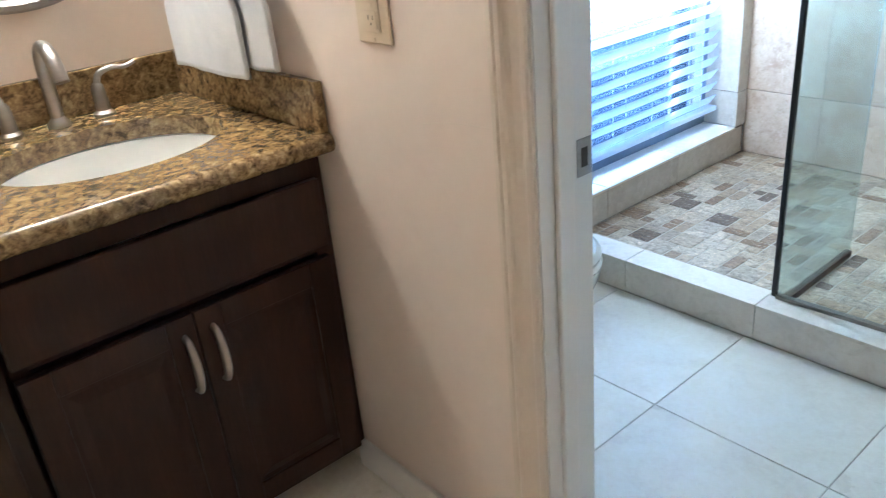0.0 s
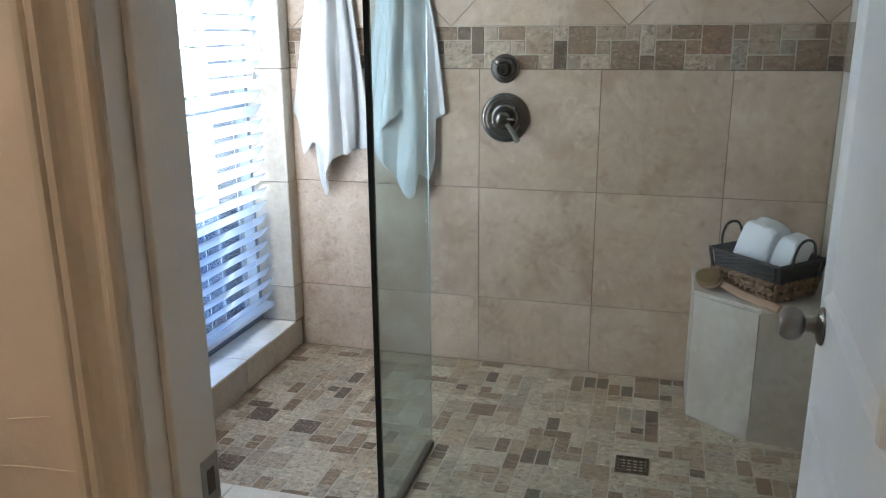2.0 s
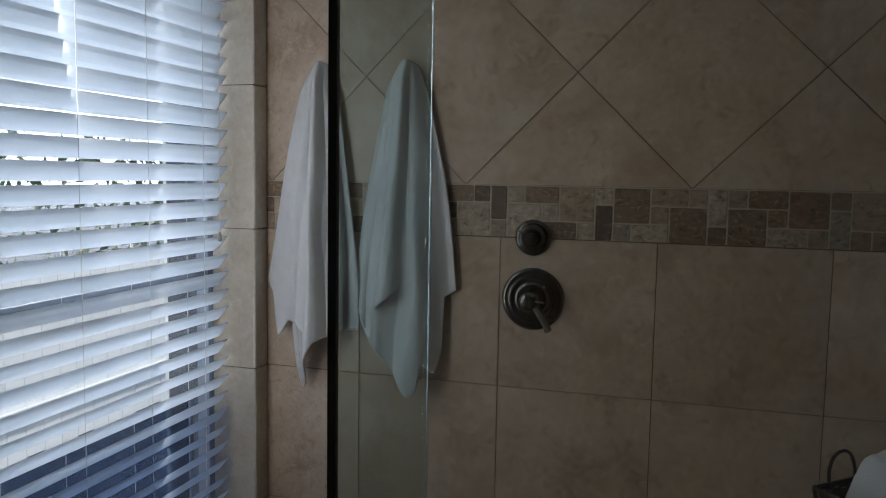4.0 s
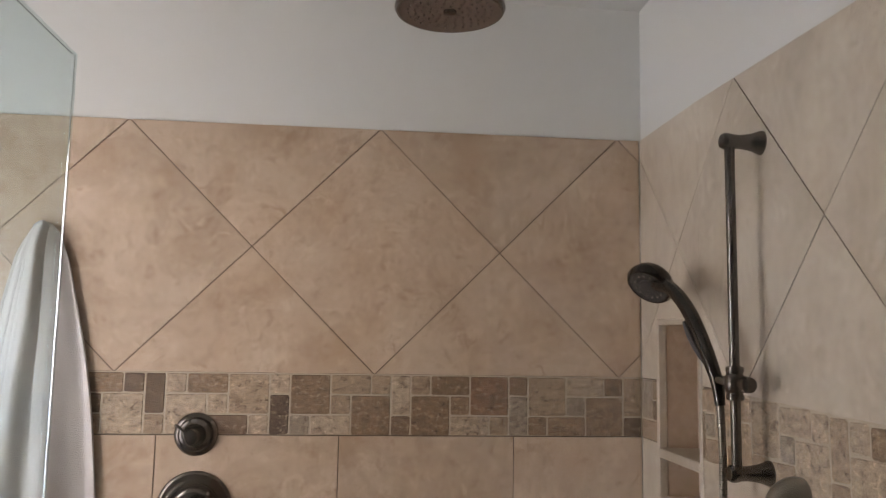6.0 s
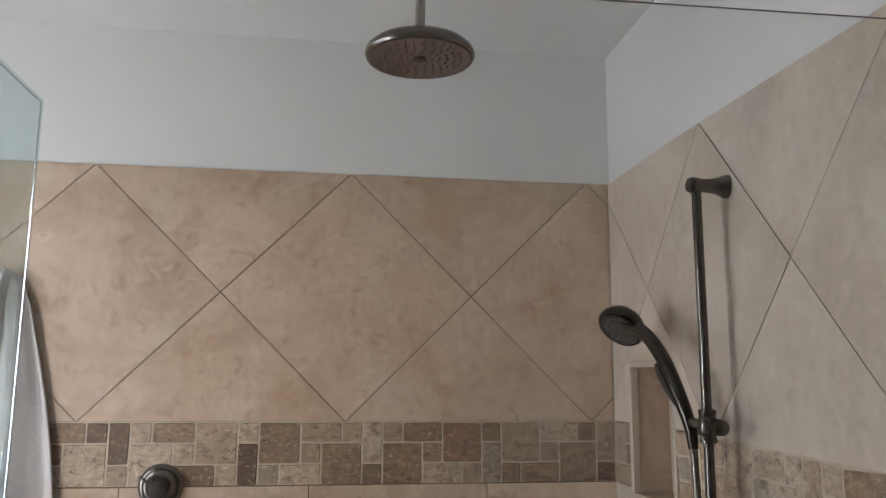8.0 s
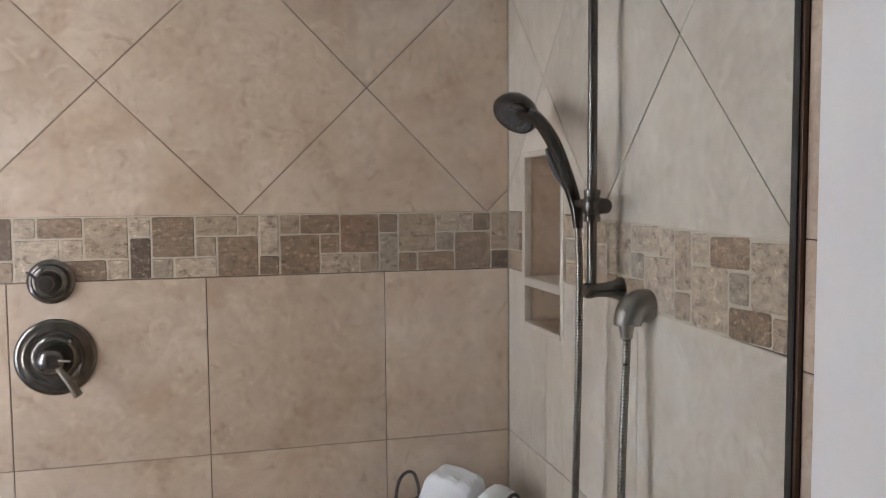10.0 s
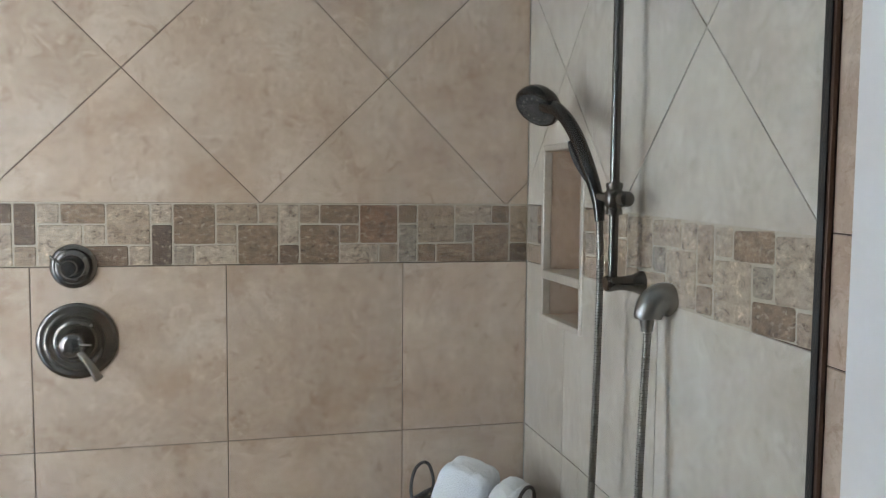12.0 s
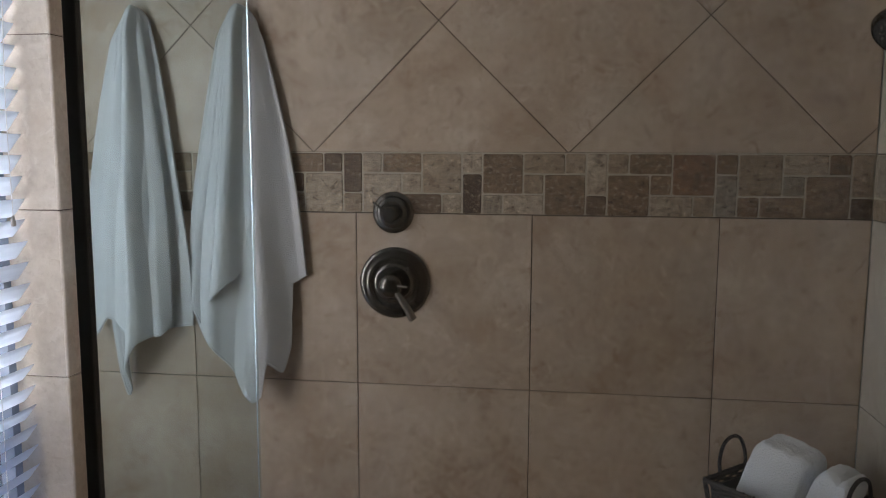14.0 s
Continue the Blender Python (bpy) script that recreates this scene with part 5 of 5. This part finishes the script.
faucet = thing("faucet", (-.955, -2.748, CT), "brushed nickel widespread arc faucet", "faucet")
sp = smooth_path([(0, 0, .012), (0, 0, .10), (.006, 0, .150), (.035, 0, .180), (.075, 0, .176), (.105, 0, .145), (.118, 0, .115)], 8)
part("spout", tube(sp, lambda s: .0145 + .002 * s, 18, 1.0), NICKEL, faucet, "", True)
part("base", lathe([(.025, 0), (.025, .008), (.019, .016), (.0145, .022)], 28), NICKEL, faucet, "", True)
for s in (-1, 1):
    part("valve_body", lathe([(.024, 0), (.024, .007), (.017, .014), (.0145, .055), (.013, .070), (.009, .076), (0, .077)], 24, pose(0, s * .103, 0)), NICKEL, faucet, "", True)
    part("lever", tube(smooth_path([(0, s * .103, .072), (.004, s * .112, .096), (.008, s * .140, .106), (.012, s * .172, .103), (.014, s * .196, .110)], 6), lambda q: .0085 - .0035 * q, 12, .8), NICKEL, faucet, "curved lever handle", True)

mirror = thing("wall_mirror", (-1.03, -2.74, 1.455), "round mirror in a brushed nickel frame", "mirror")
fm = pose(0, 0, 0, 0, 90, 0)
part("frame", lathe([(.368, .001), (.366, .012), (.376, .020), (.388, .018), (.394, .010), (.392, .001)], 72, fm), NICKEL, mirror, "", True)
part("glass", lathe([(.370, .006), (0, .006)], 72, fm), MIRROR, mirror)

# hand towel on its ring beside the mirror
ring_t = thing("towel_ring", (-.668, HY0, 1.40), "brushed nickel towel ring on the wall", "towel ring")
part("post", lathe([(.024, 0), (.022, .006), (.010, .012), (.009, .045), (0, .046)], 24, facing), NICKEL, ring_t, "", True)
part("ring", tube([(.085 * math.sin(a / 32 * 2 * math.pi), -.045, -.085 + .085 * math.cos(a / 32 * 2 * math.pi)) for a in range(33)], .0045, 8), NICKEL, ring_t, "", True)
ht = thing("hand_towel", (-.668, HY0 - .045, 1.24), "folded white hand towel with a woven band, on its ring", "towel")


def towel_leaf(x0, x1, z0, y, wav, seed):
    bm = bmesh.new()
    rng = random.Random(seed)
    p1, p2 = rng.uniform(0, 6), rng.uniform(0, 6)
    g = []
    for i in range(41):
        u = i / 40
        g.append([])
        for j in range(31):
            v = j / 30
            k = .55 + .45 * min(1, v * 1.6)
            xx = (x0 + (x1 - x0) * u) * k
            yy = y + wav * (math.sin(u * 9 + p1) * .6 + math.sin(u * 15 + p2) * .4) * (.4 + .6 * v)
            band = .0022 if .70 < v < .86 and int(v * 60) % 2 else 0
            g[-1].append(bm.verts.new((xx, yy - band, .01 - v * (.01 - z0))))
    for i in range(40):
        for j in range(30):
            bm.faces.new((g[i][j], g[i + 1][j], g[i + 1][j + 1], g[i][j + 1]))
    return bm


for nm, a in (("front_layer", (-.165, .150, -.325, -.030, .006, 2)), ("back_layer", (-.11, .235, -.305, -.004, .008, 5))):
    q = part(nm, towel_leaf(*a), TERRY, ht, "", True)
    md = q.modifiers.new("thick", "SOLIDIFY")
    md.thickness, md.offset = .010, 0

outlet = thing("wall_outlet", (-.158, HY0, 1.070), "almond plastic duplex outlet on the beige wall, yellowed by painted hall light", "outlet")
part("plate", box((-.046, -.006, -.065), (.046, 0, .065), .003), PLATE, outlet)
part("insert", box((-.022, -.0082, -.045), (.022, -.0055, .045), .001), PLATE, outlet)
for s in (-1, 1):
    r = part("receptacle", box((-.015, -.0092, s * .0235 - .014), (.015, -.008, s * .0235 + .014), .0004), PLATE, outlet)
    for x, w, h in ((-.0062, .0011, .0042), (.0062, .0011, .0034)):
        part("slot", box((x - w, -.0095, s * .0235 - h + .003), (x + w, -.0090, s * .0235 + h + .003)), SLOT, r)
    part("slot", lathe([(.0022, 0), (0, 0)], 10, pose(0, -.0094, s * .0235 - .0075, 90, 0, 0)), SLOT, r)
part("button", box((-.006, -.0095, -.004), (.006, -.0088, .004)), PLATE, outlet)
for s in (-1, 1):
    part("screw", lathe([(.0032, 0), (.0028, .0012), (0, .0013)], 12, pose(0, -.006, s * .058, 90, 0, 0)), PLATE, outlet)

# ---- toilet beside the shower ----
toilet = thing("toilet", (-.805, -1.868, FLOOR), "white porcelain toilet against the window wall", "toilet")


def oval(bm, sections, n=36):
    rings = []
    for cx, ax, ay, z in sections:
        rings.append([bm.verts.new((cx + ax * math.cos(2 * math.pi * i / n), ay * math.sin(2 * math.pi * i / n), z)) for i in range(n)])
    for a, b in zip(rings, rings[1:]):
        for i in range(n):
            bm.faces.new((a[i], a[(i + 1) % n], b[(i + 1) % n], b[i]))
    bm.faces.new(rings[0])
    bm.faces.new(rings[-1])
    bmesh.ops.recalc_face_normals(bm, faces=bm.faces)
    return bm


part("bowl", oval(bmesh.new(), [(.36, .20, .105, 0), (.36, .20, .105, .02), (.35, .17, .09, .06), (.36, .18, .10, .16), (.385, .225, .15, .27), (.40, .25, .178, .36), (.40, .255, .182, .385)]), PORC, toilet, "", True)
part("seat", oval(bmesh.new(), [(.40, .250, .180, .386), (.40, .256, .186, .395), (.40, .252, .182, .408)]), PORC, toilet, "", True)
part("lid", oval(bmesh.new(), [(.40, .250, .180, .409), (.40, .254, .184, .418), (.40, .24, .17, .43)]), PORC, toilet, "", True)
part("tank", box((.01, -.21, .38), (.19, .21, .72), .02, 3), PORC, toilet)
part("tank_lid", box((.002, -.22, .721), (.20, .22, .755), .01, 3), PORC, toilet)
part("flush_lever", tube([(.192, .15, .66), (.205, .15, .66), (.207, .09, .655)], .006, 8), NICKEL, toilet)

# ---- vanity light above the mirror ----
vl = thing("vanity_light", (-1.03, -2.745, 2.02), "warm three-lamp vanity light above the mirror", "wall light")
part("backplate", box((0, -.30, -.05), (.018, .30, .05), .006), NICKEL, vl)
for y in (-.2, 0, .2):
    part("arm", tube(smooth_path([(.015, y, 0), (.06, y, .005), (.085, y, -.015), (.09, y, -.03)], 5), .007, 10), NICKEL, vl, "", True)
    part("shade", lathe([(.02, -.03), (.045, -.05), (.055, -.10), (.058, -.14), (.05, -.15), (0, -.15)], 24, pose(.09, y, 0)), LAMPG, vl, "frosted glowing shade", True)

# ---- shower floor mosaic ----
rng = random.Random(11)
NX, NY = 43, 25
U2 = (RIGHT - LEFT) / NX
used = set()
pieces = []
DR = {(i, j) for i in range(NX) for j in range(NY) if abs(LEFT + (i + .5) * U2 - .662) < .050 and abs(-(j + .5) * U2 + .690) < .050}
for j in range(NY):
    for i in range(NX):
        if (i, j) in used or (i, j) in DR:
            continue
        opts = [(2, 2)] * 5 + [(2, 1)] * 5 + [(1, 2)] * 5 + [(1, 1)] * 4
        rng.shuffle(opts)
        for w, h in opts + [(1, 1)]:
            cells = {(i + a, j + b) for a in range(w) for b in range(h)}
            if all(c[0] < NX and c[1] < NY for c in cells) and not cells & used and not cells & DR:
                used |= cells
                pieces.append((i, j, w, h))
                break
for i, j, w, h in sorted(pieces, key=lambda p: -p[1]):
    m = pose(LEFT + (i + w / 2) * U2, -(j + h / 2) * U2 * .985, rng.uniform(-.0007, .0007), rng.uniform(-.3, .3), rng.uniform(-.3, .3), rng.uniform(-.6, .6))
    ob = stone(w, h, shower_floor, m, unit=U2, name="stone")
    if (w * h == 4 and rng.random() < .75) or (w * h == 2 and rng.random() < .2):
        ob.material_slots[0].link = "OBJECT"
        ob.material_slots[0].material = MOSAICL
